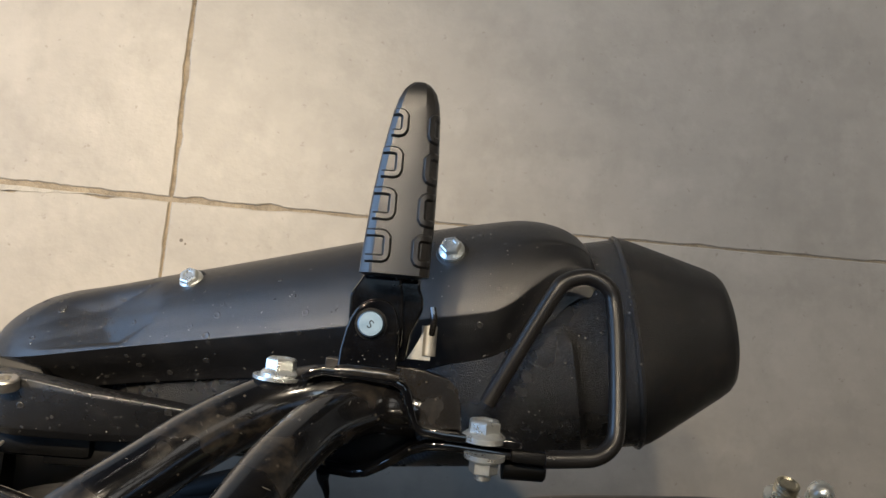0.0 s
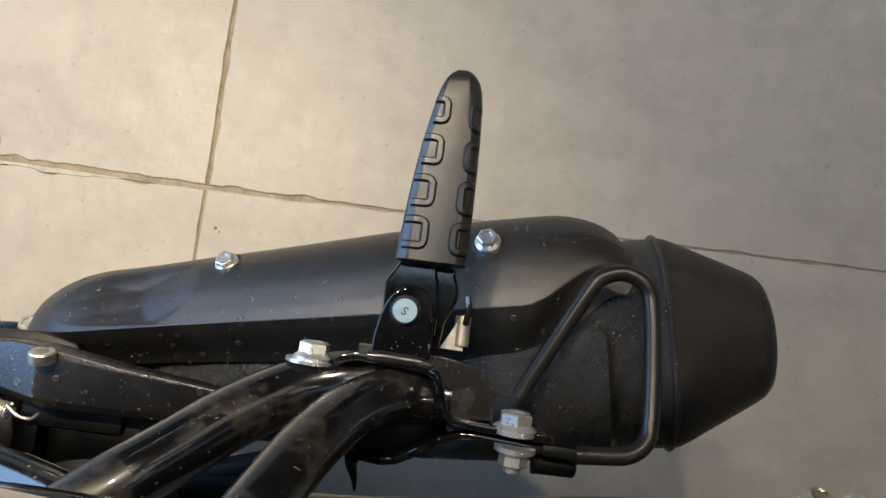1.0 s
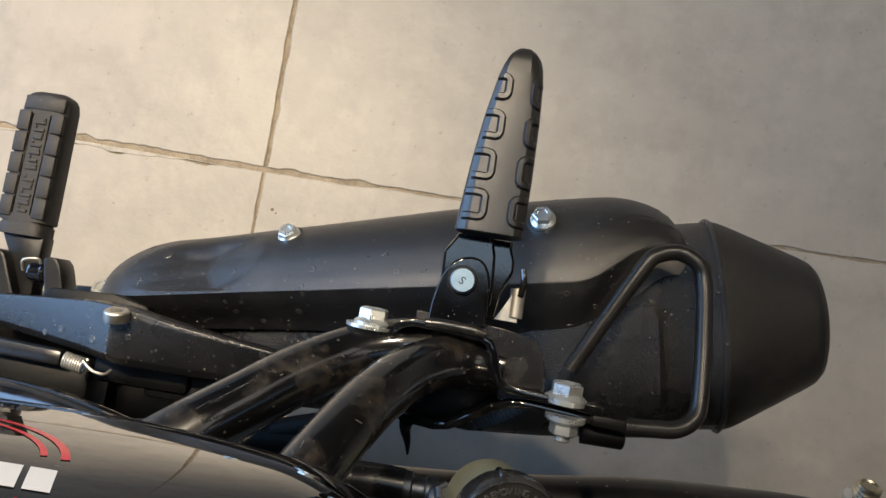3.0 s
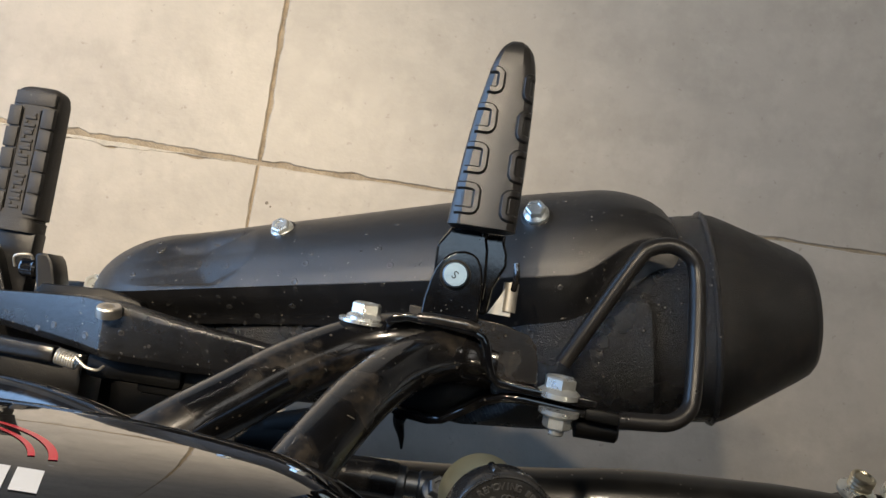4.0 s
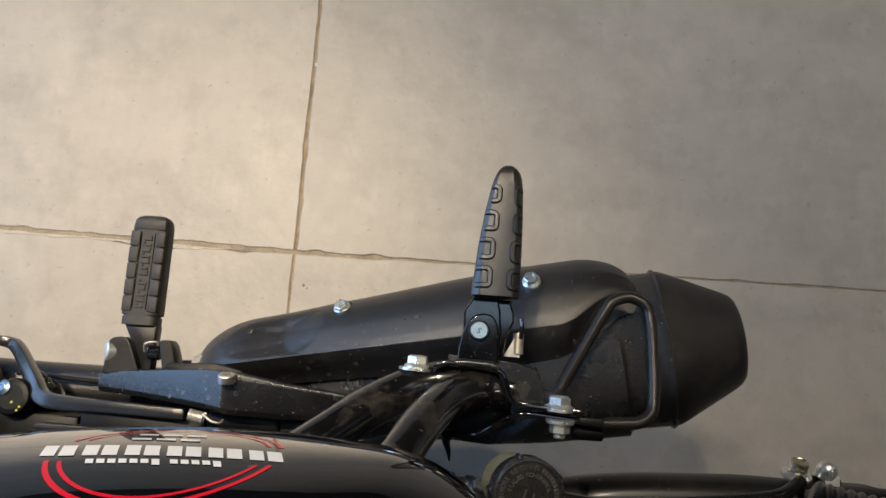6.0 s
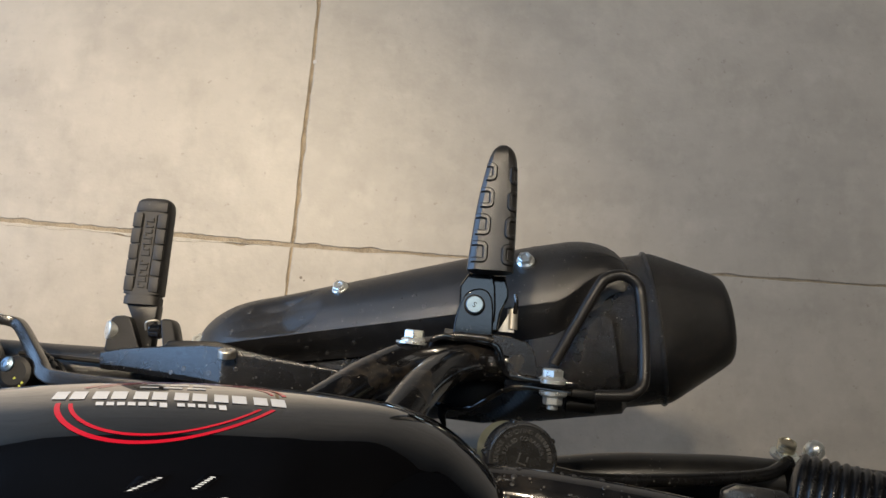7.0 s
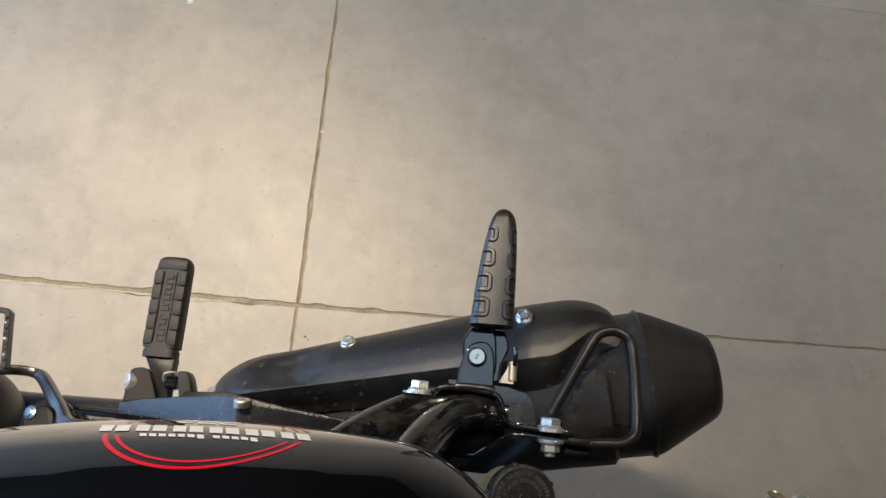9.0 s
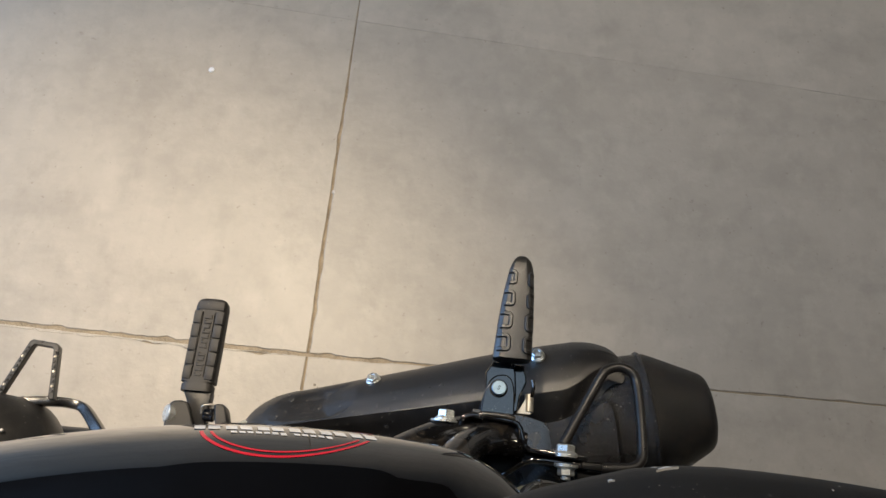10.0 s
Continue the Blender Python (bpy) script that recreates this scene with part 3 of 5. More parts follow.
part("hinge_plate", prism(ear, HINGE - 0.0230, HINGE - 0.0190, None, 0.0012), M_HINGE, peg)
PIN = Vector((0.2367, -0.1145, HINGE))
part("pin_washer", lathe(PIN, (0, 0, 1), [(-0.001, 0.0078), (0.0004, 0.0076), (0.0005, 0.0060)], 32), M_DARK, peg)
part("pivot_pin", lathe(PIN, (0.0, 0.03, 1), [(0, 0.0062), (0.0036, 0.0062), (0.0043, 0.0056), (0.0043, 0.002)], 40), M_PIN, peg, "zinc-plated round pin head stamped with a letter", 20)


def letters(name, text, size, m, depth, mat, parent, label=""):
    """Built-in font, turned into a mesh."""
    cu = bpy.data.curves.new(name, "FONT")
    cu.body, cu.size, cu.extrude, cu.align_x, cu.align_y = text, size, depth, "CENTER", "CENTER"
    tmp = bpy.data.objects.new(name, cu)
    me = bpy.data.meshes.new_from_object(tmp)
    bpy.data.objects.remove(tmp)
    bm = bmesh.new()
    bm.from_mesh(me)
    bpy.data.meshes.remove(me)
    bmesh.ops.transform(bm, matrix=m, verts=bm.verts)
    return part(name, bm, mat, parent, label)


letters("stamp", "S", 0.0056, pose(0.2367, -0.1144, HINGE + 0.00445, 1.7, 0, 150), 0.00012, M_DARK, peg)
tab = [[Vector((0.2655 + 0.0040 * math.sin(a), y, 0.4340 + 0.0040 * math.cos(a))) for a in [radians(-80 + 20 * k) for k in range(11)]] for y in (-0.1130, -0.1135, -0.1275, -0.1280)]
clip_ob = part("spring_clip", grid_mesh(tab), M_CLIP, peg, "bright steel spring clip")
c2 = clip_ob.modifiers.new("thickness", "SOLIDIFY")
c2.thickness = 0.0010
leaf = prism([(0.2553, -0.1300), (0.2668, -0.1302), (0.2668, -0.1120), (0.2640, -0.1130), (0.2600, -0.1215)], 0.4352, 0.4366)
part("clip_leaf", leaf, M_CLIP, peg)
part("clip_post", pipe([(0.2655, -0.104, 0.452), (0.2666, -0.110, 0.452), (0.2662, -0.117, 0.447)], 0.0016, 10, 4), M_GLOSS, peg)

# hanger bracket that carries the peg
hanger_path = [(0.2075, -0.1425), (0.2110, -0.1395), (0.2170, -0.1378), (0.2300, -0.1385), (0.2500, -0.1405), (0.2545, -0.1425), (0.2570, -0.1465), (0.2590, -0.1540), (0.2610, -0.1595), (0.2650, -0.1625), (0.2750, -0.1637), (0.3080, -0.1655), (0.3125, -0.1660)]
hanger = part("peg_hanger", strip_plate(hanger_path, 0.0020, 0.412, 0.4590, 0.0008), M_HINGE, bike, "gloss black bent steel footpeg hanger")
flange_line = [(0.2165, -0.1372), (0.2500, -0.1392), (0.2538, -0.1420), (0.2560, -0.1499), (0.2594, -0.1598), (0.2685, -0.1618), (0.2840, -0.1612), (0.2832, -0.1523), (0.2810, -0.1425), (0.2765, -0.1378), (0.2650, -0.1350), (0.2520, -0.1335), (0.2165, -0.1318)]
part("flange", prism(flange_line, 0.4330, 0.4515, None, 0.0007), M_DUSTY, hanger, "dusty gloss black bent steel sheet")
part("drip_hook", pipe([(0.2190, -0.1880, 0.428), (0.2185, -0.1930, 0.424), (0.2205, -0.2000, 0.420), (0.2216, -0.2070, 0.418)], 0.0030, 10, 5, lambda q: 0.0042 - 0.0036 * q), M_DARK, hanger)
weld = pipe([(0.2220, -0.1372, 0.4578), (0.2300, -0.1368, 0.4584), (0.2380, -0.1371, 0.4582), (0.2450, -0.1374, 0.4584), (0.2515, -0.1388, 0.4576)], 0.0025, 14, 6)
part("weld_bead", weld, M_FRAME_PAINT, hanger, "glossy painted weld bead")
lower_path = [(0.2090, -0.1840), (0.2200, -0.1870), (0.2330, -0.1880), (0.2400, -0.1865), (0.2470, -0.1820), (0.2600, -0.1730), (0.2680, -0.1700), (0.2780, -0.1690), (0.3080, -0.1712), (0.3140, -0.1718)]
lower = part("tube_tab", strip_plate(lower_path, 0.0019, [0.415] * 4 + [0.424] * 6, [0.434, 0.435, 0.437, 0.440, 0.446, 0.451, 0.453, 0.4545, 0.4545, 0.4545], 0.0008), M_HINGE, bike, "gloss black welded steel tab")
part("web", prism([(0.213, -0.156), (0.262, -0.156), (0.264, -0.172), (0.247, -0.182), (0.236, -0.187), (0.214, -0.184)], 0.4150, 0.4210, None, 0.001), M_DARK, lower)

BOLT_AXIS = Vector((0.02, 0.99, 0.10))
part("hanger_bolt", hex_head((0.2945, -0.1640, 0.4535), BOLT_AXIS, 0.0140, 0.0090, 0.0104, 0.0030, 0.52), M_ZINC, hanger, "zinc-plated hexagon flange bolt")
nut = merged(hex_head((0.2955, -0.1716, 0.4545), -BOLT_AXIS, 0.0120, 0.0085, 0.0098, 0.0025, 0.2), lathe((0.2955, -0.1765, 0.454), -BOLT_AXIS, [(0, 0.0040), (0.006, 0.0040), (0.0068, 0.0033)], 18))
part("hanger_nut", nut, M_ZINC, hanger, "zinc-plated nut on a threaded end")
part("hanger_bolt", merged(hex_head((0.1950, -0.1425, 0.4450), (0.04, 0.99, 0.08), 0.0130, 0.0085, 0.0094, 0.0026, 0.4), lathe((0.1940, -0.1442, 0.4450), (0.04, 0.99, 0.08), [(0, 0.0120), (0.0016, 0.0120)], 28)), M_ZINC, hanger, "zinc-plated bolt with washer")

# bent tubes of the frame
TUBE_A = [(0.2560, -0.1500, 0.4360), (0.2300, -0.1480, 0.4365), (0.2070, -0.1500, 0.4380), (0.1860, -0.1570, 0.4450), (0.1632, -0.1704, 0.4600), (0.1436, -0.1857, 0.4755), (0.1219, -0.2030, 0.4920), (0.0914, -0.2295, 0.5090)]
TUBE_B = [(0.2600, -0.1530, 0.4400), (0.2525, -0.1525, 0.4410), (0.2365, -0.1527, 0.4470), (0.2192, -0.1593, 0.4650), (0.2056, -0.1714, 0.4890), (0.1951, -0.1872, 0.5120), (0.1847, -0.2058, 0.5340), (0.1699, -0.2330, 0.5560)]
tube_a = part("frame_tube", pipe([(x + 0.0017, y - 0.0017, z) for x, y, z in TUBE_A], 0.0146, 64, 12), M_FRAME_PAINT, bike, "scuffed gloss black bent frame tube")
tube_b = part("frame_tube", pipe([(x + 0.0017, y - 0.0015, z) for x, y, z in TUBE_B], 0.0132, 64, 12), M_FRAME_PAINT, bike, "scuffed gloss black bent frame tube")
part("frame_tube", pipe([(-0.09, -0.216, 0.400), (0.0, -0.216, 0.412), (0.05, -0.219, 0.425), (0.12, -0.229, 0.455)], 0.0135, 24, 6), M_GLOSS, bike)

# guard rod round the muffler
rod_pts = [(0.2985, -0.1500, 0.424), (0.3130, -0.1210, 0.427), (0.3285, -0.0910, 0.430), (0.3345, -0.0840, 0.430), (0.3455, -0.0810, 0.430), (0.3555, -0.0855, 0.431), (0.3595, -0.0960, 0.432), (0.3605, -0.1260, 0.440), (0.3600, -0.1530, 0.447), (0.3575, -0.1630, 0.450), (0.3495, -0.1690, 0.452), (0.3380, -0.1705, 0.453), (0.3240, -0.1715, 0.454)]
rod = part("guard_rod", pipe(rod_pts, 0.0043, 20, 6), M_ROD, bike, "bent black steel guard rod")
part("rod_tab", prism([(0.308, -0.1735), (0.326, -0.1745), (0.326, -0.1685), (0.308, -0.1680)], 0.4500, 0.4565, None, 0.001), M_DARK, rod)
part("rod_stop", lathe((0.306, -0.1785, 0.442), (1, 0, 0), [(0, 0.0056), (0.020, 0.0056), (0.021, 0.0045)], 24), M_DARK, rod)

def coil(a, b, radius, wire, turns, n=8):
    a, b = Vector(a), Vector(b)
    x, y, z = frame_of(b - a)
    steps = turns * 14
    pts = [a + (b - a) * (k / steps) + (x * math.cos(2 * math.pi * k / 14) + y * math.sin(2 * math.pi * k / 14)) * radius for k in range(steps + 1)]
    return pipe(pts, wire, n, 0)


# rider's footpeg and its cast arm
ARM = [  # x, back y, crease y, front y, back z, front z, low z
    (-0.0679, -0.1645, -0.1671, -0.1743, 0.3632, 0.3622, 0.3502), (-0.0440, -0.1600, -0.1632, -0.1750, 0.3715, 0.3705, 0.3565), (-0.0070, -0.1568, -0.1610, -0.1770, 0.3870, 0.3860, 0.3660),
    (0.0301, -0.1540, -0.1600, -0.1800, 0.4015, 0.4000, 0.3744), (0.0469, -0.1544, -0.1595, -0.1820, 0.4085, 0.4068, 0.3834), (0.0530, -0.1550, -0.1597, -0.1834, 0.4095, 0.4040, 0.3850),
    (0.0921, -0.1608, -0.1638, -0.1840, 0.4097, 0.4012, 0.3872), (0.1314, -0.1648, -0.1673, -0.1825, 0.4075, 0.4000, 0.3885), (0.1629, -0.1687, -0.1707, -0.1811, 0.4040, 0.3980, 0.3900)]
arm_rows = [[Vector(p) for p in ((x, yb, zl), (x, yb, zt - 0.002), (x, yb - 0.001, zt), (x, yc, zt), (x, yf, zf), (x, yf - 0.0042, zf - 0.0040), (x, yf - 0.0036, zl + 0.003), (x, yf + 0.003, zl))] for x, yb, yc, yf, zt, zf, zl in ARM]
arm = part("footpeg_arm", bevelled(grid_mesh(arm_rows, close_v=True, caps=True), 0.0009, 2, 14), M_CAST, bike, "satin black cast footpeg arm with bevelled facets", 12)
part("socket_screw", socket_head((0.0515, -0.1625, 0.4110), (0, 0.94, 0.34), 0.0068, 0.0058), M_STAINLESS, arm, "stainless socket-head screw")
part("rear_ledge", prism([(-0.0120, -0.1560), (-0.0085, -0.1515), (0.0300, -0.1495), (0.0520, -0.1540), (0.0600, -0.165), (-0.0080, -0.165)], 0.3640, 0.3745, None, 0.0012), M_DARK, arm)
lug_front = [(-0.0650, -0.1640), (-0.0645, -0.1580), (-0.0634, -0.1400), (-0.0618, -0.1360), (-0.0590, -0.1340), (-0.0525, -0.1332), (-0.0480, -0.1342), (-0.0455, -0.1365), (-0.0350, -0.1602), (-0.0345, -0.1660)]
lug_rear = [(-0.0170, -0.1640), (-0.0168, -0.1560), (-0.0212, -0.1360), (-0.0205, -0.1345), (-0.0180, -0.1337), (-0.0135, -0.1337), (-0.0108, -0.1365), (-0.0092, -0.1400), (-0.0059, -0.1505), (-0.0049, -0.1640)]
for lug in (lug_front, lug_rear):
    part("hinge_lug", bevelled(prism(lug, 0.3460, 0.3655), 0.0016, 2, 50), M_LUG, arm)
part("spring_core", lathe((-0.0315, -0.1440, 0.3580), (1, 0, 0), [(0, 0.0040), (0.0008, 0.0060), (0.003, 0.0066), (0.006, 0.0060), (0.009, 0.0066), (0.0105, 0.0055)], 24), M_GLOSS, arm)
part("pivot_pin", lathe((-0.0615, -0.1460, 0.3600), (-0.80, 0.0, 0.60), [(-0.003, 0.0084), (0.0040, 0.0084), (0.0050, 0.0074), (0.0052, 0.004)], 28), M_ZINC, arm, "zinc-plated pivot pin")
part("return_spring", pipe([(-0.0312, -0.1440, 0.3670), (-0.0306, -0.1395, 0.3705), (-0.0284, -0.1372, 0.3715), (-0.0215, -0.1360, 0.3705), (-0.0205, -0.1385, 0.3680)], 0.0009, 10, 5), M_CLIP, arm, "dull steel return spring")

RP0, RP1 = Vector((-0.0432, -0.1227, 0.3510)), Vector((-0.0472, -0.0300, 0.3505))
RYAW = 0.004


def rider_point(v, off, up):
    return RP0 + (RP1 - RP0) * v + Vector((off, 0, up))


def rider_rubber():
    rows = []
    for v in [0, 0.01, 0.07, 0.075, 0.09, 0.095] + [0.1 + 0.8 * k / 20 for k in range(21)] + [0.9 + 0.1 * math.sin(math.pi / 2 * k / 6) for k in range(1, 7)]:
        hw = table(v, [(0, 0.0150), (0.07, 0.0150), (0.075, 0.0138), (0.09, 0.0138), (0.095, 0.0162), (0.5, 0.0160), (0.9, 0.0156), (0.95, 0.0148), (0.985, 0.0128), (1, 0.0095)])
        hz = table(v, [(0, 0.0105), (0.9, 0.0100), (0.97, 0.0088), (1, 0.0050)])
        row = []
        for k in range(36):
            a = 2 * math.pi * k / 36
            ca, sa = math.cos(a), math.sin(a)
            row.append(rider_point(v, hw * math.copysign(abs(ca) ** 0.5, ca) + RYAW * v, hz * math.copysign(abs(sa) ** 0.5, sa)))
        rows.append(row)
    return grid_mesh(rows, close_v=True, caps=True)


rider_peg = part("rider_footpeg", rider_rubber(), M_RUBBER_OLD, bike, "dusty black ribbed rubber rider footpeg", 40)
part("peg_root", prism([(-0.0555, -0.1220), (-0.0280, -0.1220), (-0.0284, -0.1340), (-0.0290, -0.1600), (-0.0395, -0.1600), (-0.0480, -0.1360)], 0.3430, 0.3570, None, 0.0015), M_LUG, rider_peg)
# raised blocks beside a sunken middle field, which carries raised marks
for side in (-1, 1):
    for k in range(5):
        v0, v1 = 0.115 + 0.148 * k, 0.115 + 0.148 * (k + 1) - 0.010
        a, b = rider_point(v0, side * 0.0106 + RYAW * v0, 0.0090), rider_point(v1, side * 0.0106 + RYAW * v1, 0.0090)
        part("rib", box(a.x - 0.0040, a.y, a.z - 0.002, a.x + 0.0040, b.y, a.z + 0.0022, 0.0008), M_RUBBER_OLD, rider_peg)
a, b = rider_point(0.86, RYAW, 0.0090), rider_point(0.955, RYAW, 0.0082)
part("rib", box(a.x - 0.0130, a.y, a.z - 0.002, a.x + 0.0130, b.y, a.z + 0.0016, 0.0008), M_RUBBER_OLD, rider_peg)
for side in (-1, 1):
    c0, c1 = rider_point(0.14, side * 0.0058 + RYAW * 0.1, 0.0102), rider_point(0.83, side * 0.0058 + RYAW * 0.8, 0.0100)
    part("rail", pipe([c0, c1], 0.0005, 8, 0), M_DARK, rider_peg)
for k in range(12):
    v = 0.165 + 0.053 * k + (0.03 if k > 4 else 0)
    c = rider_point(v, 0.0002 + RYAW * v, 0.0101)
    wide = 0.0036 if k % 3 else 0.0029
    part("raised_bar", box(c.x - wide, c.y - 0.0016, c.z - 0.001, c.x + wide, c.y + 0.0006, c.z + 0.0011, 0.0004), M_RUBBER_OLD, rider_peg)
    part("raised_bar", box(c.x - 0.0036 + 0.005 * (k % 2), c.y + 0.0006, c.z - 0.001, c.x - 0.0018 + 0.005 * (k % 2), c.y + 0.0026, c.z + 0.0010, 0.0003), M_RUBBER_OLD, rider_peg)

# brake pedal with its arm
bar_path = smooth_path([(0.016, -0.1900, 0.388), (-0.044, -0.1888, 0.384), (-0.085, -0.1885, 0.380), (-0.1035, -0.1855, 0.377), (-0.1165, -0.1730, 0.370), (-0.1430, -0.1500, 0.351), (-0.1560, -0.1440, 0.347), (-0.1740, -0.1440, 0.356), (-0.2000, -0.1480, 0.364), (-0.2300, -0.1520, 0.366)], 6)
bar_rows = []
for i, p in enumerate(bar_path):
    d = (bar_path[min(i + 1, len(bar_path) - 1)] - bar_path[max(i - 1, 0)]).normalized()
    side = Vector((-d.y, d.x, 0)).normalized() * table(p.x, [(-0.17, 0.0042), (-0.135, 0.0048), (-0.115, 0.0054), (-0.090, 0.0060), (-0.060, 0.0050), (0.0, 0.0043)])
    bar_rows.append([p + side + Vector((0, 0, 0.006)), p - side + Vector((0, 0, 0.006)), p - side - Vector((0, 0, 0.006)), p + side - Vector((0, 0, 0.006))])
pedal = part("brake_pedal", bevelled(grid_mesh(bar_rows, close_v=True, caps=True), 0.0016, 2, 40), M_PEDAL, bike, "black brake pedal with a serrated open toe plate")


def toe_frame():
    outer = [(-0.2225, -0.1530), (-0.2010, -0.0925), (-0.1980, -0.0905), (-0.1760, -0.0925), (-0.1720, -0.0960), (-0.1651, -0.1450)]
    inner = [(-0.2165, -0.1530), (-0.1970, -0.0975), (-0.1955, -0.0955), (-0.1785, -0.0970), (-0.1770, -0.0985), (-0.1706, -0.1450)]
    bm = bmesh.new()
    z0, z1 = 0.369, 0.377
    rows = [[Vector((*o, z0)), Vector((*o, z1)), Vector((*i, z1)), Vector((*i, z0))] for o, i in zip(outer, inner)]
    return bevelled(grid_mesh(rows, close_v=True, caps=True), 0.0008, 1, 40)


part("toe_plate", toe_frame(), M_FORGED, pedal)
for (ax, ay), (bx, by), count in (((-0.2155, -0.1420), (-0.1995, -0.0960), 10), ((-0.1745, -0.0985), (-0.1682, -0.1400), 9)):
    for k in range(count):
        t = (k + 0.5) / count
        cx, cy = mix(ax, bx, t), mix(ay, by, t)
        part("tooth", lathe((cx, cy, 0.376), (0, 0, 1), [(0, 0.0019), (0.0024, 0.0010)], 6), M_STAINLESS if k % 3 == 1 else M_FORGED, pedal)


part("pedal_spring", merged(coil((0.0235, -0.1890, 0.4030), (0.0345, -0.1912, 0.4015), 0.0040, 0.00075, 8), pipe([(0.0345, -0.1880, 0.405), (0.041, -0.1925, 0.405), (0.047, -0.1935, 0.403), (0.048, -0.1915, 0.398)], 0.0009, 8, 4)), M_CLIP, pedal, "small dull steel coil spring")

# side panel, bulging, with its round emblem
PX0, PX1 = -0.20, 0.2635


def panel_edge(x):
    y = -0.1815 - 0.66 * (x - 0.125) ** 2
    if x > 0.19:
        y -= 0.060 * (1 - math.sqrt(clamp01(1 - ((x - 0.19) / (PX1 - 0.19 + 0.0004)) ** 2)))
    return y


def panel_height(x):
    return table(x, [(-0.2, 1.0), (0.06, 1.0), (0.16, 0.80), (0.20, 0.52), (0.22, 0.37), (0.24, 0.26), (PX1, 0.17)])


def panel_point(x, dz, lift=0.0):
    """A point of the skin, dz above the widest line."""
    h = panel_height(x)

    def skin(xx, d):
        q = d / h
        c = 0.13
        return Vector((xx, panel_edge(xx) - h * ((0.439 * c * (q / c) ** 3 if q < c else 0.439 * c + 1.318 * (q - c) + 14 * (q - c) ** 2) if d > 0 else 5.0 * q * q), 0.600 + d))
    p = skin(x, dz)
    if lift:
        nrm = (skin(min(x + 0.001, PX1), dz) - skin(x - 0.001, dz)).cross(skin(x, dz + 0.001) - skin(x, dz - 0.001)).normalized()
        if nrm.y < 0:
            nrm = -nrm
        p = p + nrm * lift
    return p


def panel_rows():
    rows = []
    for x in [PX0 + (0.19 - PX0) * k / 50 for k in range(51)] + [0.19 + (PX1 - 0.19) * math.sin(math.pi / 2 * k / 24) for k in range(1, 25)]:
        h = panel_height(x)
        reach = 0.17 + 0.09 * (1 - h)
        rows.append([panel_point(x, -0.09 * h + (0.09 + reach) * h * k / 46) for k in range(47)])
    return rows


panel = part("side_panel", grid_mesh(panel_rows()), M_PANEL, bike, "polished gloss black side panel with round red emblem", 60)
ps = panel.modifiers.new("thickness", "SOLIDIFY")
ps.thickness, ps.offset = 0.003, -1.0

EX, EZ, ETILT = 0.1032, 0.0635, radians(1.5)


def emblem(a, b):
    """Emblem coordinates (a forward-to-rear, b upward) on the panel skin."""
    x = EX + a * math.cos(ETILT) - b * math.sin(ETILT)
    return x, (EZ + b * math.cos(ETILT) + a * math.sin(ETILT)) * panel_height(x)


def arc_decal(r0, r1, a0, a1):
    rows = []
    for k in range(41):
        a = radians(mix(a0, a1, k / 40))
        row = []
        for r in (r0, r1):
            x, dz = emblem(r * math.cos(a), 0.80 * r * math.sin(a))
            row.append(panel_point(x, dz, 0.0002))
        rows.append(row)
    return grid_mesh(rows)


def bar_decal(a0, a1, b0, b1, slant):
    rows = []
    for i in range(5):
        row = []
        for j in range(4):
            b = mix(b0, b1, j / 3)
            x, dz = emblem(mix(a0, a1, i / 4) + slant * (b - b0), b)
            row.append(panel_point(x, dz, 0.0003))
        rows.append(row)
    return grid_mesh(rows)


for a0, a1 in ((16, 164), (197, 343)):
    part("emblem_ring", arc_decal(0.0460, 0.0482, a0, a1), M_RED, panel, "bright red ring decal")
    part("emblem_ring", arc_decal(0.0412, 0.0429, a0 + 3, a1 - 3), M_RED, panel, "bright red ring decal")
# a wordmark of six slanted double blocks, a small one above and a thin line of bars below
for k in range(6):
    a = 0.0466 - 0.0173 * k
    for off, wide in ((0.0, 0.0064), (0.0080, 0.0062)):
        part("emblem_bar", bar_decal(a - off - wide, a - off, -0.0040, 0.0066, 0.32), M_WHITE, panel, "white decal bar")
for k in range(12):
    a = 0.0246 - 0.0044 * k - (0.003 if k > 4 else 0)
    tall = 0.0012 if k in (0, 5) else 0.0
    part("emblem_bar", bar_decal(a - 0.0032, a, 0.0098, 0.0132 + tall, 0.40), M_WHITE, panel, "small white decal bar")
for k in range(3):
    a = 0.0078 - 0.0107 * k
    part("emblem_bar", bar_decal(a - 0.0086, a, -0.0150, -0.0118, 0.30), M_WHITE, panel, "small white decal bar")
    part("emblem_bar", bar_decal(a - 0.0086, a, -0.0235, -0.0200, 0.30), M_WHITE, panel, "small white decal bar")

# seat
SEAT_EDGE = [(0.10, -0.290), (0.13, -0.268), (0.165, -0.2455), (0.204, -0.2275), (0.236, -0.2170), (0.257, -0.2118), (0.284, -0.2100), (0.335, -0.2125), (0.42, -0.222), (0.56, -0.245), (0.70, -0.28)]
SEAT_MID = -0.375


def seat_rows():
    xs = [0.10 + 0.60 * k / 40 for k in range(41)]
    edge = smooth_path([Vector((x, y, 0)) for x, y in SEAT_EDGE], 8)
    rows = []
    for x in xs:
        y = table(x, [(p.x, p.y) for p in edge])
        hw = y - SEAT_MID
        row = []
        for k in range(33):
            a = math.pi * (1.18 * k / 32 - 0.09)
            c, sn = math.cos(a), math.sin(a)
            row.append(Vector((x, SEAT_MID + hw * math.copysign(abs(c) ** 0.62, c), 0.836 + (0.050 if sn > 0 else 0.085) * math.copysign(abs(sn) ** 0.85, sn))))
        rows.append(row)
    return rows


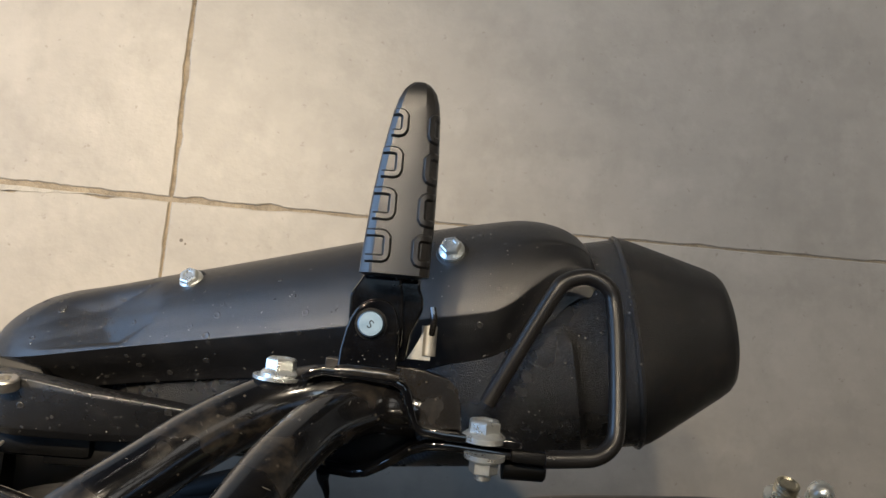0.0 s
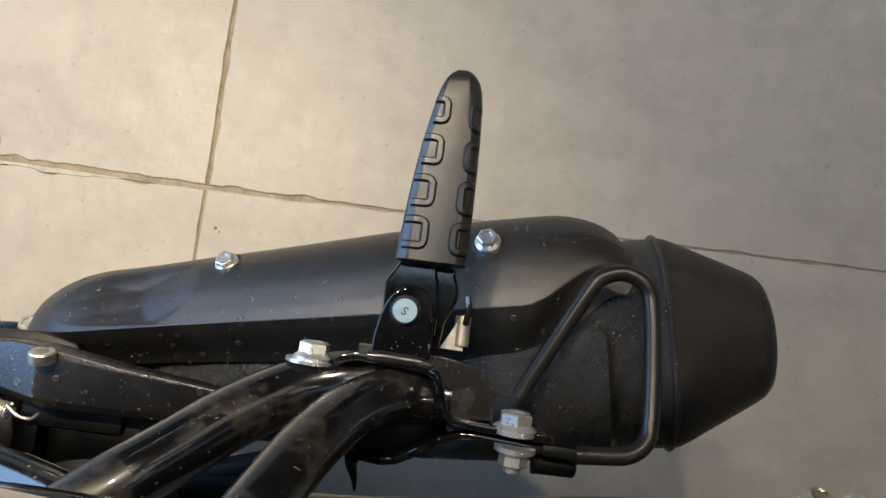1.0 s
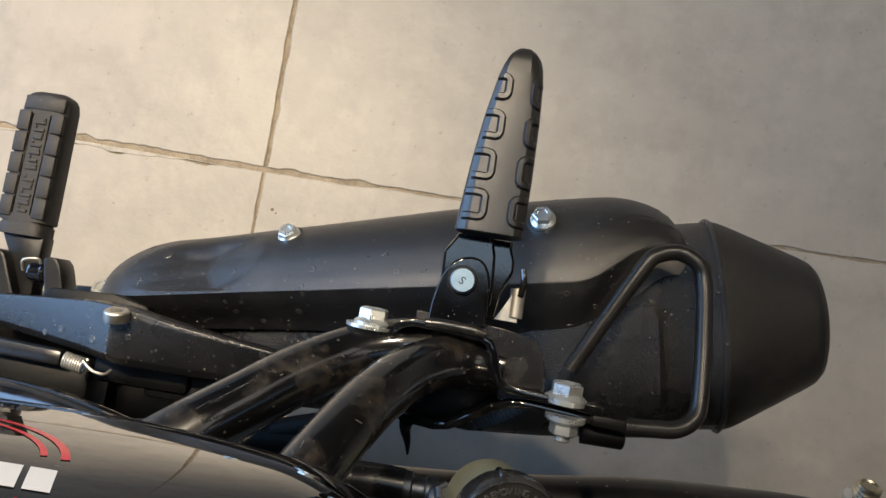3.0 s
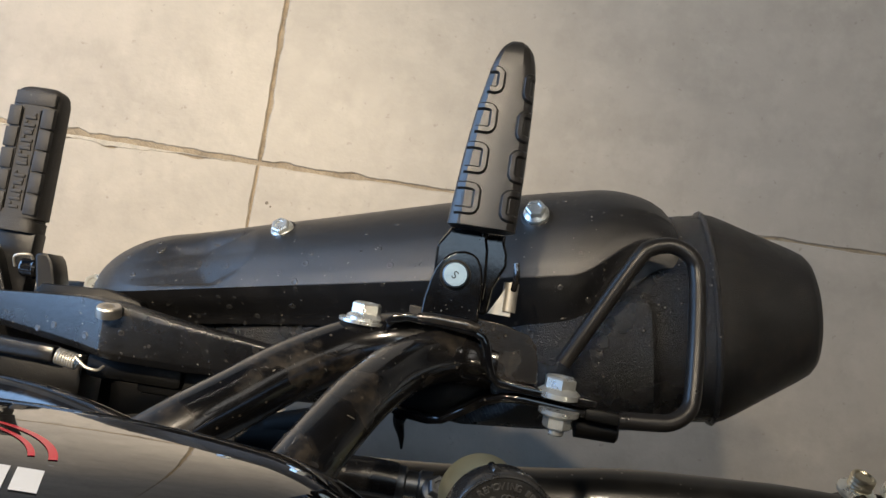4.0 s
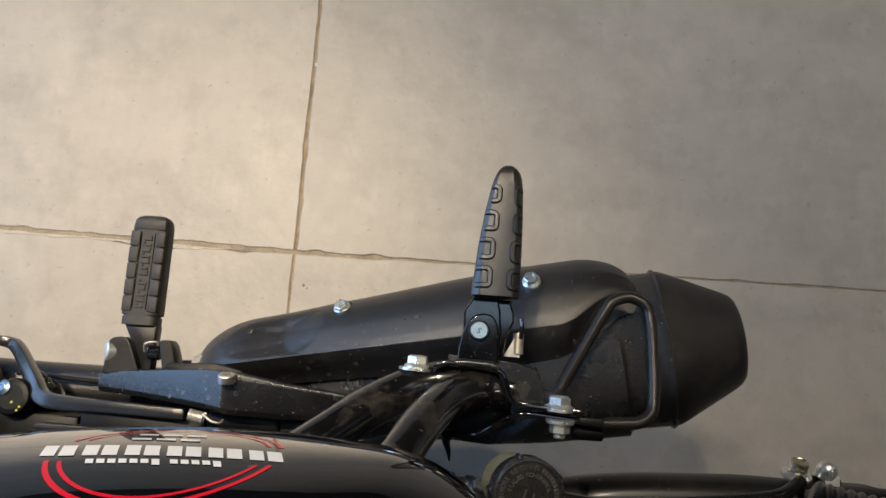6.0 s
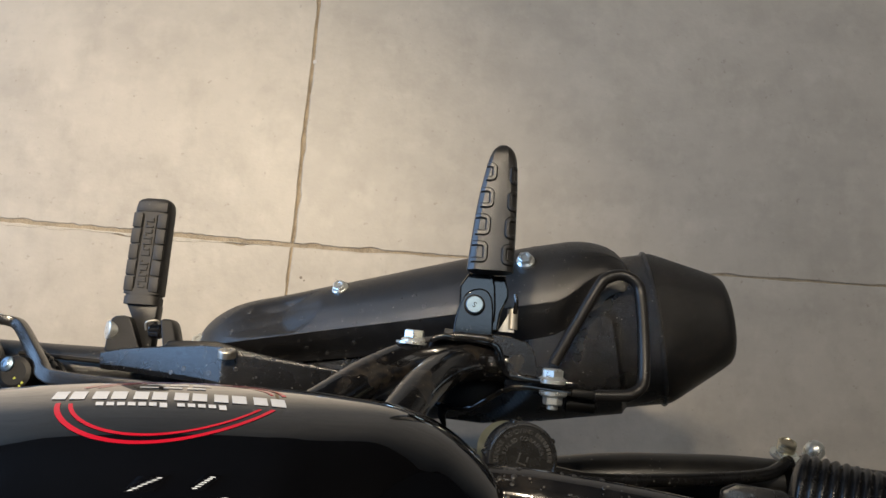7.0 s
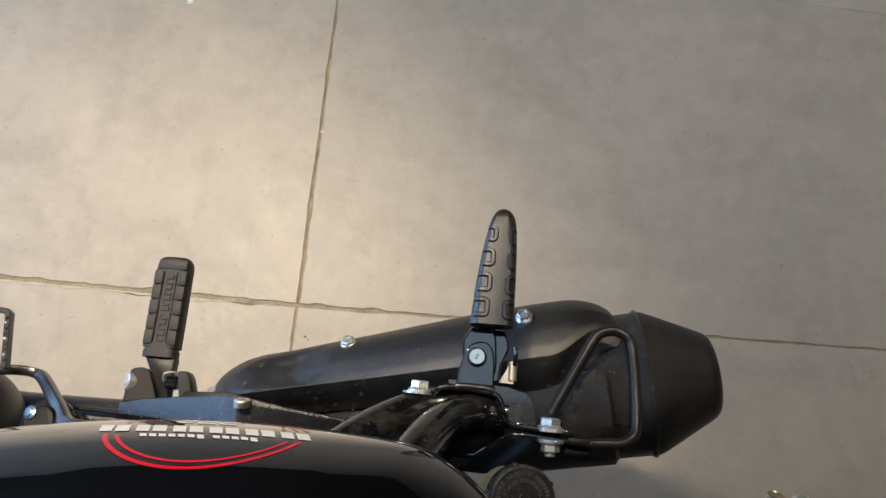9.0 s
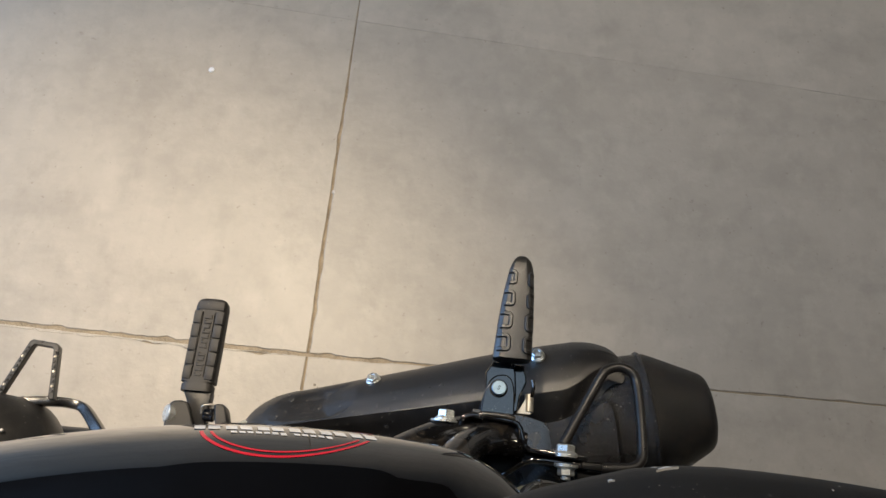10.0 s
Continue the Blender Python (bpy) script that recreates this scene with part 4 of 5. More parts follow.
seat = part("seat", grid_mesh(seat_rows(), close_v=True, caps=True), M_SEAT, bike, "matte black scuffed seat", 60)
for x, y, z, r in ((0.2335, -0.2200, 0.8420, 0.0006), (0.2385, -0.2190, 0.8420, 0.0008)):
    part("scuff", lathe((x, y, z), (0, 0.75, 0.66), [(-0.002, r), (0.0014, r * 0.6)], 10), M_CHIP, seat, "small pale scuff")
scratch = pipe([(0.2560, -0.2135, 0.8420), (0.2580, -0.2128, 0.8418), (0.2600, -0.2130, 0.8422), (0.2610, -0.2138, 0.8432)], 0.0007, 8, 5)
part("scuff", scratch, M_CHIP, seat, "pale curved scratch")

# rear brake fluid reservoir
RES = Vector((0.2682, -0.2125, 0.5128))
RUP = Vector((0.20, -0.06, 0.98)).normalized()
reservoir = part("brake_reservoir", lathe(RES, RUP, [(-0.036, 0.013), (-0.031, 0.0185), (-0.006, 0.0195), (0.0, 0.0198), (0.001, 0.016)], 40), M_RESERVOIR, bike, "olive translucent brake fluid reservoir")
cap_profile = [(-0.002, 0.0216), (0.000, 0.0222), (0.006, 0.0222), (0.0115, 0.0220), (0.0128, 0.0212), (0.0130, 0.0203), (0.0124, 0.0197), (0.0124, 0.004)]
part("reservoir_cap", lathe(RES, RUP, cap_profile, 56), M_CAPTOP, reservoir, "black plastic cap with raised warning text")
rx, ry, rz = frame_of(RUP)


def ring_text(text, radius, size, start, step):
    for k, ch in enumerate(text):
        if ch == " ":
            continue
        a = radians(start + step * k)
        out = rx * math.cos(a) + ry * math.sin(a)
        along = rz.cross(out) * -1
        m = Matrix((along, out, rz)).transposed().to_4x4()
        if m.determinant() < 0:
            m = Matrix((-along, out, rz)).transposed().to_4x4()
        m.translation = RES + rz * 0.01255 + out * radius
        letters("raised_letter", ch, size, m, 0.0008, M_RELIEF_LIT, reservoir)


ring_text("BEFORE REMOVING", 0.0167, 0.0038, 112, -7.8)
ring_text("SEALED CONTAINER", 0.0122, 0.0034, 92, -9.8)
for k in range(9):
    a = radians(-12 - 7.8 * k)
    out = rx * math.cos(a) + ry * math.sin(a)
    m = Matrix((rz.cross(out), out, rz)).transposed().to_4x4()
    m.translation = RES + rz * 0.0122 + out * 0.0167
    part("raised_mark", prism([(-0.0007, -0.0012), (0.0007, -0.0012), (0.0007, 0.0012), (-0.0007, 0.0012)], 0, 0.0009, m), M_RELIEF_LIT, reservoir)
m = Matrix((rx, ry, rz)).transposed().to_4x4()
m.translation = RES + rz * 0.0122
part("raised_mark", merged(prism([(-0.0032, 0.0024), (0.0032, 0.0024), (0.0032, 0.0032), (-0.0032, 0.0032)], 0, 0.0009, m), prism([(-0.0032, -0.0030), (-0.0024, -0.0030), (-0.0024, 0.0022), (-0.0032, 0.0022)], 0, 0.0009, m), prism([(-0.0010, -0.0030), (0.0024, -0.0030), (0.0024, -0.0022), (-0.0010, -0.0022)], 0, 0.0009, m)), M_RELIEF_LIT, reservoir)
for k in range(5):
    a = radians(30 + 72 * k)
    out = rx * math.cos(a) + ry * math.sin(a)
    part("cap_grip", pipe([RES + out * 0.0216 + rz * 0.0005, RES + out * 0.0216 + rz * 0.0110], 0.0018, 8, 0), M_CAPTOP, reservoir)
tail = part("tail_tube", pipe([(0.228, -0.2300, 0.585), (0.250, -0.2285, 0.590), (0.282, -0.2300, 0.595), (0.335, -0.2350, 0.600), (0.450, -0.2500, 0.615)], 0.0165, 24, 6), M_GLOSS, bike, "black tail frame tube with water drops")

# brake line, fitting and hoses under the tubes
hose = part("brake_hose", pipe([(0.150, -0.232, 0.43), (0.185, -0.224, 0.425), (0.205, -0.2225, 0.423), (0.222, -0.223, 0.422)], 0.0095, 22, 6), M_PLASTIC, bike, "black rubber brake hose with steel fitting")
part("hose_fitting", lathe((0.220, -0.223, 0.422), (1, -0.02, -0.02), [(0, 0.0085), (0.006, 0.0088), (0.007, 0.0065), (0.013, 0.0065), (0.014, 0.0078), (0.020, 0.0078)], 24), M_FITTING, hose, "dull steel hose fitting, coloured dark for shade")
part("fitting_nut", hex_head((0.243, -0.2230, 0.4300), (0.2, 0.5, 0.8), 0.010, 0.008, 0.0075, 0.002), M_FITTING, hose)
part("linkage_sleeve", lathe((0.150, -0.2080, 0.4180), (0.94, 0.30, 0.05), [(0, 0.0080), (0.030, 0.0080), (0.031, 0.0060), (0.038, 0.0060)], 22), M_DARK, hose)
part("linkage_bush", lathe((0.136, -0.2140, 0.4150), (0.94, 0.12, 0.05), [(0, 0.0115), (0.036, 0.0115), (0.038, 0.009)], 22), M_DARK, hose)
part("cable", pipe([(0.29, -0.228, 0.40), (0.34, -0.235, 0.375), (0.42, -0.232, 0.345), (0.49, -0.225, 0.325), (0.520, -0.213, 0.305)], 0.0055, 14, 8), M_PLASTIC, bike, "black rubber brake line")

# swingarm, rear wheel, caliper and shock absorber
part("swingarm", merged(pipe([(0.10, -0.262, 0.300), (0.22, -0.257, 0.299), (0.31, -0.2480, 0.297), (0.37, -0.2400, 0.295), (0.44, -0.2360, 0.293), (0.50, -0.2350, 0.290), (0.66, -0.240, 0.285)], 0.0225, 28, 6), box(0.60, -0.262, 0.270, 0.70, -0.232, 0.320, 0.006)), M_ARM, bike, "black tubular swingarm")
WHEEL = Vector((0.655, -0.375, 0.309))


def tyre_profile(n=28):
    out = []
    for k in range(n):
        a = 2 * math.pi * k / n
        out.append((0.066 * math.copysign(abs(math.cos(a)) ** 0.8, math.cos(a)), 0.262 + 0.047 * math.sin(a)))
    return out


wheel_rows = []
wx, wy, wz = frame_of((0, 1, 0))
for s, r in tyre_profile():
    wheel_rows.append([WHEEL + wz * s + (wx * math.cos(2 * math.pi * k / 64) + wy * math.sin(2 * math.pi * k / 64)) * r for k in range(64)])
wheel = part("rear_wheel", lathe(WHEEL, (0, 1, 0), [(-0.05, 0.03), (-0.05, 0.222), (-0.046, 0.226), (0.046, 0.226), (0.05, 0.222), (0.03, 0.20), (0.025, 0.05), (0.05, 0.03)], 48), M_DARK, bike, "black rear wheel")
part("tyre", grid_mesh(wheel_rows, close_u=True, close_v=True), M_RUBBER, wheel, "black rubber tyre")
part("brake_disc", lathe(WHEEL, (0, 1, 0), [(0.098, 0.07), (0.098, 0.125), (0.102, 0.125), (0.102, 0.07)], 48), M_STAINLESS, wheel, "steel brake disc")
caliper = part("brake_caliper", box(0.515, -0.262, 0.255, 0.600, -0.215, 0.320, 0.008), M_DARK, bike, "black rear brake caliper with plated bolts")
part("caliper_ear", prism([(0.505, -0.232), (0.560, -0.232), (0.558, -0.209), (0.530, -0.208), (0.518, -0.211)], 0.290, 0.297, None, 0.002), M_DARK, caliper)
BANJO = Vector((0.05, 0.86, 0.5)).normalized()
part("banjo_bolt", hex_head((0.5190, -0.2085, 0.2975), BANJO, 0.0165, 0.0050, 0.0125, 0.0030, 0.3), M_ZINC, caliper, "zinc-plated flanged bolt")
part("bolt_end", lathe(Vector((0.5190, -0.2085, 0.2975)) + BANJO * 0.0050, BANJO, [(0, 0.0074), (0.001, 0.0080), (0.0025, 0.0074), (0.0040, 0.0080), (0.0055, 0.0074), (0.0070, 0.0080), (0.0085, 0.0076), (0.0090, 0.0060), (0.0080, 0.0050)], 28), M_YELLOW_ZINC, caliper, "yellowish plated threaded end")
part("dome_nut", lathe((0.5430, -0.2075, 0.299), BANJO, [(0, 0.0088), (0.006, 0.0088), (0.0095, 0.0080), (0.0130, 0.0056), (0.0142, 0.0025), (0.0144, 0.001)], 28), M_ZINC, caliper, "bright domed nut")
part("white_mark", box(0.5395, -0.2165, 0.300, 0.5520, -0.2060, 0.307, 0.001), M_CHIP, caliper, "pale paint mark")

SH0, SH1 = Vector((0.474, -0.2330, 0.425)), Vector((0.640, -0.2620, 0.500))
SHD = (SH1 - SH0).normalized()
shock = part("shock_absorber", pipe([SH0 + SHD * 0.004, SH0 + SHD * 0.01, SH1], 0.0160, 24, 4), M_GLOSS, bike, "black rear shock absorber with ribbed dust boot")
ribs = [(-0.004, 0.016), (-0.002, 0.026)] + [(0.0011 * k, 0.0306 + 0.0026 * abs(math.sin(math.pi * k / 6))) for k in range(150)]
part("dust_boot", lathe(SH0, SHD, ribs, 40), M_PLASTIC, shock, "ribbed black rubber boot", 80)
mud = prism([(0.405, -0.275), (0.470, -0.275), (0.462, -0.232), (0.445, -0.2240), (0.415, -0.2215), (0.405, -0.226)], 0.472, 0.479, None, 0.0025)
part("splash_plate", mud, M_PLASTIC, bike)

# engine casing and the small parts in front of the panel
# the boxes are lengthened unseen to keep daylight off the floor below
part("gearbox_casing", merged(box(-0.75, -0.50, 0.14, 0.06, -0.240, 0.50, 0.03), box(-0.75, -0.245, 0.10, 0.03, -0.205, 0.335, 0.012), lathe((0.085, -0.40, 0.36), (0, 1, 0), [(0, 0.05), (0.168, 0.05), (0.175, 0.043)], 36)), M_DARK, bike, "dark engine and gearbox casing, extended out of view to block daylight")
cover_rows = []
for k in range(13):
    a = math.pi / 2 * k / 12
    cover_rows.append([Vector((-0.262 + (0.112 * math.cos(b)) * (0.55 + 0.45 * math.cos(a)), -0.230 + 0.086 * math.sin(a), 0.352 + 0.090 * math.sin(b) * (0.60 + 0.40 * math.cos(a)))) for b in [2 * math.pi * i / 40 for i in range(40)]])
cover = part("engine_cover", grid_mesh(cover_rows, close_v=True, caps=True), M_COVER, bike, "satin black rounded engine cover with paint chips", 50)
for x, y, z, r in ((-0.212, -0.1800, 0.4215, 0.0016), (-0.205, -0.1850, 0.4220, 0.0012), (-0.186, -0.1790, 0.4120, 0.0016)):
    part("paint_chip", lathe((x, y, z), (0, 0.4, 0.9), [(-0.002, r), (0.0006, r * 0.7)], 9), M_CHIP, cover)
linkage = part("master_cylinder", merged(box(-0.150, -0.236, 0.320, -0.075, -0.198, 0.372, 0.004), lathe((-0.1260, -0.1930, 0.330), (0.0, 0.12, 1), [(0, 0.0190), (0.012, 0.0190), (0.014, 0.0165), (0.050, 0.0150), (0.053, 0.0135), (0.054, 0.0100)], 32)), M_DARK, bike, "black master cylinder with yellow paint flecks")
part("cap_bolt", hex_head((-0.1330, -0.1800, 0.3825), (-0.25, 0.2, 1), 0.0070, 0.003, 0.0062, 0.0015), M_PIN, linkage, "bluish plated bolt head")
part("flange_ring", lathe((-0.1260, -0.1930, 0.334), (0.0, 0.12, 1), [(0, 0.0180), (0.001, 0.0212), (0.003, 0.0212), (0.004, 0.0185)], 32), M_PLASTIC, linkage)
for x, y, z in ((-0.1174, -0.1936, 0.3838), (-0.1240, -0.1905, 0.3838), (-0.1192, -0.1964, 0.3838)):
    part("paint_fleck", lathe((x, y, z), (0.6, 0.6, 0.5), [(-0.002, 0.0014), (0.0006, 0.0009)], 7), M_FLECK, linkage, "yellow-green paint fleck")
switch = [(0, 0.0036), (0.006, 0.0038), (0.0065, 0.0052), (0.009, 0.0052), (0.0095, 0.0044), (0.012, 0.0062), (0.015, 0.0062), (0.0155, 0.0050), (0.018, 0.0072), (0.021, 0.0072), (0.022, 0.0060), (0.030, 0.0060)]
part("brake_switch", lathe((-0.1265, -0.1652, 0.3520), (0.539, -0.752, -0.380), [(h * 0.70, r * 0.75) for h, r in switch], 24), M_CAST, linkage, "dull ribbed switch boot")
part("link_rod", pipe([(-0.160, -0.1695, 0.318), (-0.1000, -0.1715, 0.320), (-0.0500, -0.1730, 0.322)], 0.0022, 10, 3), M_ROD, linkage)
part("cable_clamp", merged(box(0.060, -0.206, 0.352, 0.112, -0.188, 0.378, 0.003), lathe((0.100, -0.1935, 0.345), (0, 0.2, -1), [(-0.02, 0.004), (0.018, 0.004), (0.019, 0.006), (0.024, 0.006)], 12)), M_DARK, bike)
part("frame_plate", merged(box(-0.07, -0.222, 0.352, 0.030, -0.190, 0.383, 0.005), box(0.030, -0.2010, 0.352, 0.088, -0.186, 0.383, 0.004)), M_DARK, bike)
part("frame_spine", box(-0.25, -0.46, 0.50, 0.66, -0.29, 0.76, 0.02), M_DARK, bike, "dark frame and air box under the seat")


# ---- lamps and window ----
def emitter(name, colour, strength):
    m = bpy.data.materials.new(name)
    m.use_nodes = True
    b = m.node_tree.nodes["Principled BSDF"]
    b.inputs["Base Color"].default_value = (0.8, 0.8, 0.8, 1)
    b.inputs["Emission Color"].default_value = (*colour, 1)
    b.inputs["Emission Strength"].default_value = strength
    return m


M_LENS = emitter("lit_spot_lens", (1.0, 0.93, 0.82), 12.0)


def ceiling_spot(place, aim):
    p, a = Vector(place), (Vector(aim) - Vector(place)).normalized()
    ob = tagged(new("ceiling_spotlight"), "black cylindrical ceiling spotlight, lit", "spotlight", "showroom ceiling spotlights")
    ob.location = (p.x, p.y, H)
    back = p - a * 0.02
    part("body", lathe(back, -a, [(0, 0.062), (0.0, 0.068), (0.002, 0.070), (0.13, 0.070), (0.14, 0.060)], 32), M_PLASTIC, ob)
    part("lens", lathe(back + a * 0.001, a, [(0, 0.052), (0.003, 0.045), (0.004, 0.01)], 24), M_LENS, ob, "lit lens")
    part("stem", pipe([back - a * 0.07, (p.x, p.y, H - 0.03)], 0.012, 12, 0), M_PLASTIC, ob)
    part("mount", lathe((p.x, p.y, H), (0, 0, -1), [(0, 0.05), (0.028, 0.05), (0.03, 0.045)], 24), M_PLASTIC, ob)


for place, aim, watts, cone_angle, colour in LAMPS:
    ceiling_spot(place, aim)

M_LED = emitter("lit_led_diffuser", (0.60, 0.80, 1.0), 3.2)


M_FILL_SOFT = emitter("neutral_fill_diffuser", (1.0, 0.92, 0.82), 0.8)


def ceiling_panel(x, y, w, d, glow=M_LED):
    ob = tagged(new("ceiling_light"), "unseen white LED ceiling light in a dark frame, lit", "ceiling light", "showroom ceiling lights")
    ob.location = (x, y, H)
    part("light_frame", merged(box(x - w / 2 - 0.02, y - d / 2 - 0.02, H - 0.05, x + w / 2 + 0.02, y - d / 2, H), box(x - w / 2 - 0.02, y + d / 2, H - 0.05, x + w / 2 + 0.02, y + d / 2 + 0.02, H),
                               box(x - w / 2 - 0.02, y - d / 2, H - 0.05, x - w / 2, y + d / 2, H), box(x + w / 2, y - d / 2, H - 0.05, x + w / 2 + 0.02, y + d / 2, H)), M_PLASTIC, ob)
    part("diffuser", box(x - w / 2, y - d / 2, H - 0.04, x + w / 2, y + d / 2, H - 0.03), glow, ob)


# two added fill panels, out of view, that brighten the floor on the right
for y in (0.6, 2.0):
    ceiling_panel(2.5, y, 0.80, 1.10, M_FILL_SOFT)
ceiling_panel(0.28, 0.36, 0.84, 0.52)


def wall_light(x, z, count, dx, dz):
    """A slanted row of small lit panes in a dark frame on the far wall; stands in for receding ceiling lamps."""
    ob = tagged(new("wall_light"), "row of small lit white panes standing in for far ceiling lamps", "wall light", "far wall lights")
    ob.location = (x, Y1, z)
    part("light_frame", box(x - 0.03, Y1 - 0.03, min(z, z + dz * count) - 0.03, x + dx * count + 0.03, Y1, max(z, z + dz * count) + 0.03, 0.004), M_PLASTIC, ob)
    for k in range(count):
        cx, cz = x + dx * (k + 0.5), z + dz * (k + 0.5)
        part("diffuser", box(cx - 0.015, Y1 - 0.040, cz - 0.008, cx + 0.015, Y1 - 0.031, cz + 0.008, 0.002), M_PANE, ob)


M_PANE = emitter("lit_wall_pane", (1.0, 0.94, 0.84), 16.0)


def side_light(y, z, count, dy):
    """A row of square lit panes in a dark frame on the east wall; stands in for distant ceiling lamps."""
    ob = tagged(new("wall_light"), "row of square lit warm panes standing in for distant ceiling lamps", "wall light", "far wall lights")
    ob.location = (X1, y, z)
    part("light_frame", box(X1 - 0.03, y - 0.08, z - 0.15, X1, y + dy * count + 0.08, z + 0.15, 0.004), M_PLASTIC, ob)
    for k in range(count):
        cy = y + dy * (k + 0.5)
        part("diffuser", box(X1 - 0.045, cy - 0.09, z - 0.10, X1 - 0.031, cy + 0.09, z + 0.10, 0.004), M_PANE, ob)


side_light(1.70, 1.95, 2, 0.55)
wall_light(-0.55, 1.70, 7, 0.017, -0.048)
wall_light(-0.17, 1.66, 7, 0.006, -0.046)


def wall_spot(x, z, r):
    """A small round lit lamp on the far wall."""
    ob = tagged(new("wall_spotlight"), "small round white lamp on the charcoal wall, lit", "spotlight", "small lamps on the far wall")
    ob.location = (x, Y1, z)
    part("body", lathe((x, Y1, z), (0, -1, 0), [(0, r * 1.3), (0.03, r * 1.3), (0.032, r * 1.1)], 20), M_PLASTIC, ob)
    part("lens", lathe((x, Y1 - 0.0322, z), (0, -1, 0), [(0, r), (0.004, r * 0.9), (0.005, r * 0.3)], 20), M_PANE, ob, "lit lens")


for x, z, r in ((-1.70, 1.74, 0.032), (-1.52, 1.75, 0.013), (-0.77, 1.87, 0.013), (0.07, 1.87, 0.016), (0.18, 1.93, 0.016), (-2.26, 1.67, 0.016)):
    wall_spot(x, z, r)

M_SKY = emitter("bright_outdoors", DAY, 0.8)
tagged(part("backdrop", box(X0 - 0.9, WY0 - 1.2, -0.2, X0 - 0.85, WY1 + 1.2, 3.6), M_SKY), "bright bluish daylight outside the window", "backdrop", kind="structure")
tagged(part("window_1", merged(box(X0 - 0.13, WY0, WZ0, X0 - 0.07, WY0 + 0.06, WZ1), box(X0 - 0.13, WY1 - 0.06, WZ0, X0 - 0.07, WY1, WZ1), box(X0 - 0.13, WY0 + 0.06, WZ1 - 0.06, X0 - 0.07, WY1 - 0.06, WZ1), box(X0 - 0.13, WY0 + 0.06, WZ0, X0 - 0.07, WY1 - 0.06, WZ0 + 0.06), box(X0 - 0.13, 0.77, WZ0 + 0.06, X0 - 0.07, 0.83, WZ1 - 0.06)), M_PLASTIC), "wide shop window with dark frame", "window", kind="structure")

# ---- drops, dust and scratches on the painted parts ----
scatter("water_drop_stain", shield, 170, (0.0006, 0.0027), M_DROP, 3, "dried round water drops on black coating", flat=0.16, ring=True)
scatter("dust", shield, 240, (0.00018, 0.0006), M_DUST, 4, "pale dust flecks on black coating", long=2.0)
scatter("dust", shield, 160, (0.0002, 0.0009), M_SCOOP_DUST, 8, "brownish dust lying in the pressed hollow", lambda c: 0.02 < c.x < 0.085 and scoop(c.x, c.y - (RIM.y + (c.x - RIM.x) / AX.x * AX.y) + 0.002) > 0.55, flat=0.12)
scatter("dust", muffler, 260, (0.00015, 0.0005), M_DUST, 5, "pale dust flecks on grained coating", lambda c: c.x > 0.1)
scatter("water_drop_stain", arm, 28, (0.0006, 0.0026), M_DROP, 6, "dried round water drops on cast paint", flat=0.16, ring=True)
scatter("dust", arm, 60, (0.00018, 0.0006), M_DUST, 7, "pale dust flecks on cast paint")
for tube, seed in ((tube_a, 11), (tube_b, 12)):
    scatter("scratch", tube, 60, (0.00014, 0.0004), M_DUST, seed, "pale scratches on gloss paint", long=7.0, up=0.0)
    scatter("dust", tube, 30, (0.00010, 0.0003), M_DUST, seed + 10, "pale dust flecks on gloss paint", up=0.0)
scatter("dust", upper_ear, 16, (0.00015, 0.0005), M_DUST, 31, "pale dust flecks on the hinge plate")
scatter("water_drop_stain", tail, 120, (0.0005, 0.0018), M_DROP, 51, "water drops on the black tail tube", lambda c: c.x < 0.36, flat=0.35)
scatter("dust", seat, 160, (0.0002, 0.0007), M_DUST, 32, "pale dust flecks on the seat", lambda c: c.y > -0.30)
scatter("water_drop_stain", panel, 14, (0.0005, 0.0016), M_DROP, 33, "dried drops on polished paint", lambda c: c.x > 0.13 and c.z > 0.63, flat=0.08, ring=True)


def scuff(o, normal, length, width, turn, seed):
    """A torn, jagged pale mark rubbed into the seat skin."""
    rnd = random.Random(seed)
    x, y, z = frame_of(Vector(normal).normalized())
    x, y = x * math.cos(turn) + y * math.sin(turn), y * math.cos(turn) - x * math.sin(turn)
    bm = bmesh.new()
    low, high = [], []
    for k in range(14):
        a = 2 * math.pi * k / 14
        r = 0.55 + 0.6 * rnd.random()
        q = Vector(o) + x * math.cos(a) * length * r + y * (math.sin(a) * width * r + math.cos(2 * a) * width * 0.7)
        low.append(bm.verts.new(q - z * 0.0008))
        high.append(bm.verts.new(q + z * 0.00035))
    for k in range(14):
        bm.faces.new((low[k], low[(k + 1) % 14], high[(k + 1) % 14], high[k]))
    bm.faces.new(high)
    return part("scuff_mark", bm, M_CHIP, bike, "pale torn scuff on the seat edge")


scuff((0.2600, -0.2132, 0.8487), (-0.14, 0.9, 0.42), 0.0042, 0.0007, 0.2, 1)
scuff((0.2630, -0.2270, 0.8650), (-0.08, 0.54, 0.84), 0.0013, 0.0007, 1.0, 2)
scuff((0.2410, -0.2190, 0.8520), (-0.24, 0.88, 0.40), 0.0012, 0.0006, 0.1, 3)
scuff((0.2370, -0.2190, 0.8480), (-0.24, 0.88, 0.40), 0.0008, 0.0006, 0.7, 4)
scatter("rubbed_dust", seat, 22, (0.00012, 0.0004), M_DUST, 41, "greyish rubbed dust on the seat", lambda c: 0.250 < c.x < 0.275 and -0.232 < c.y < -0.216, long=2.0)

# ---- floor tiles ----
TW, TD = 1.2, 0.6
Y_FIRST = -3.0


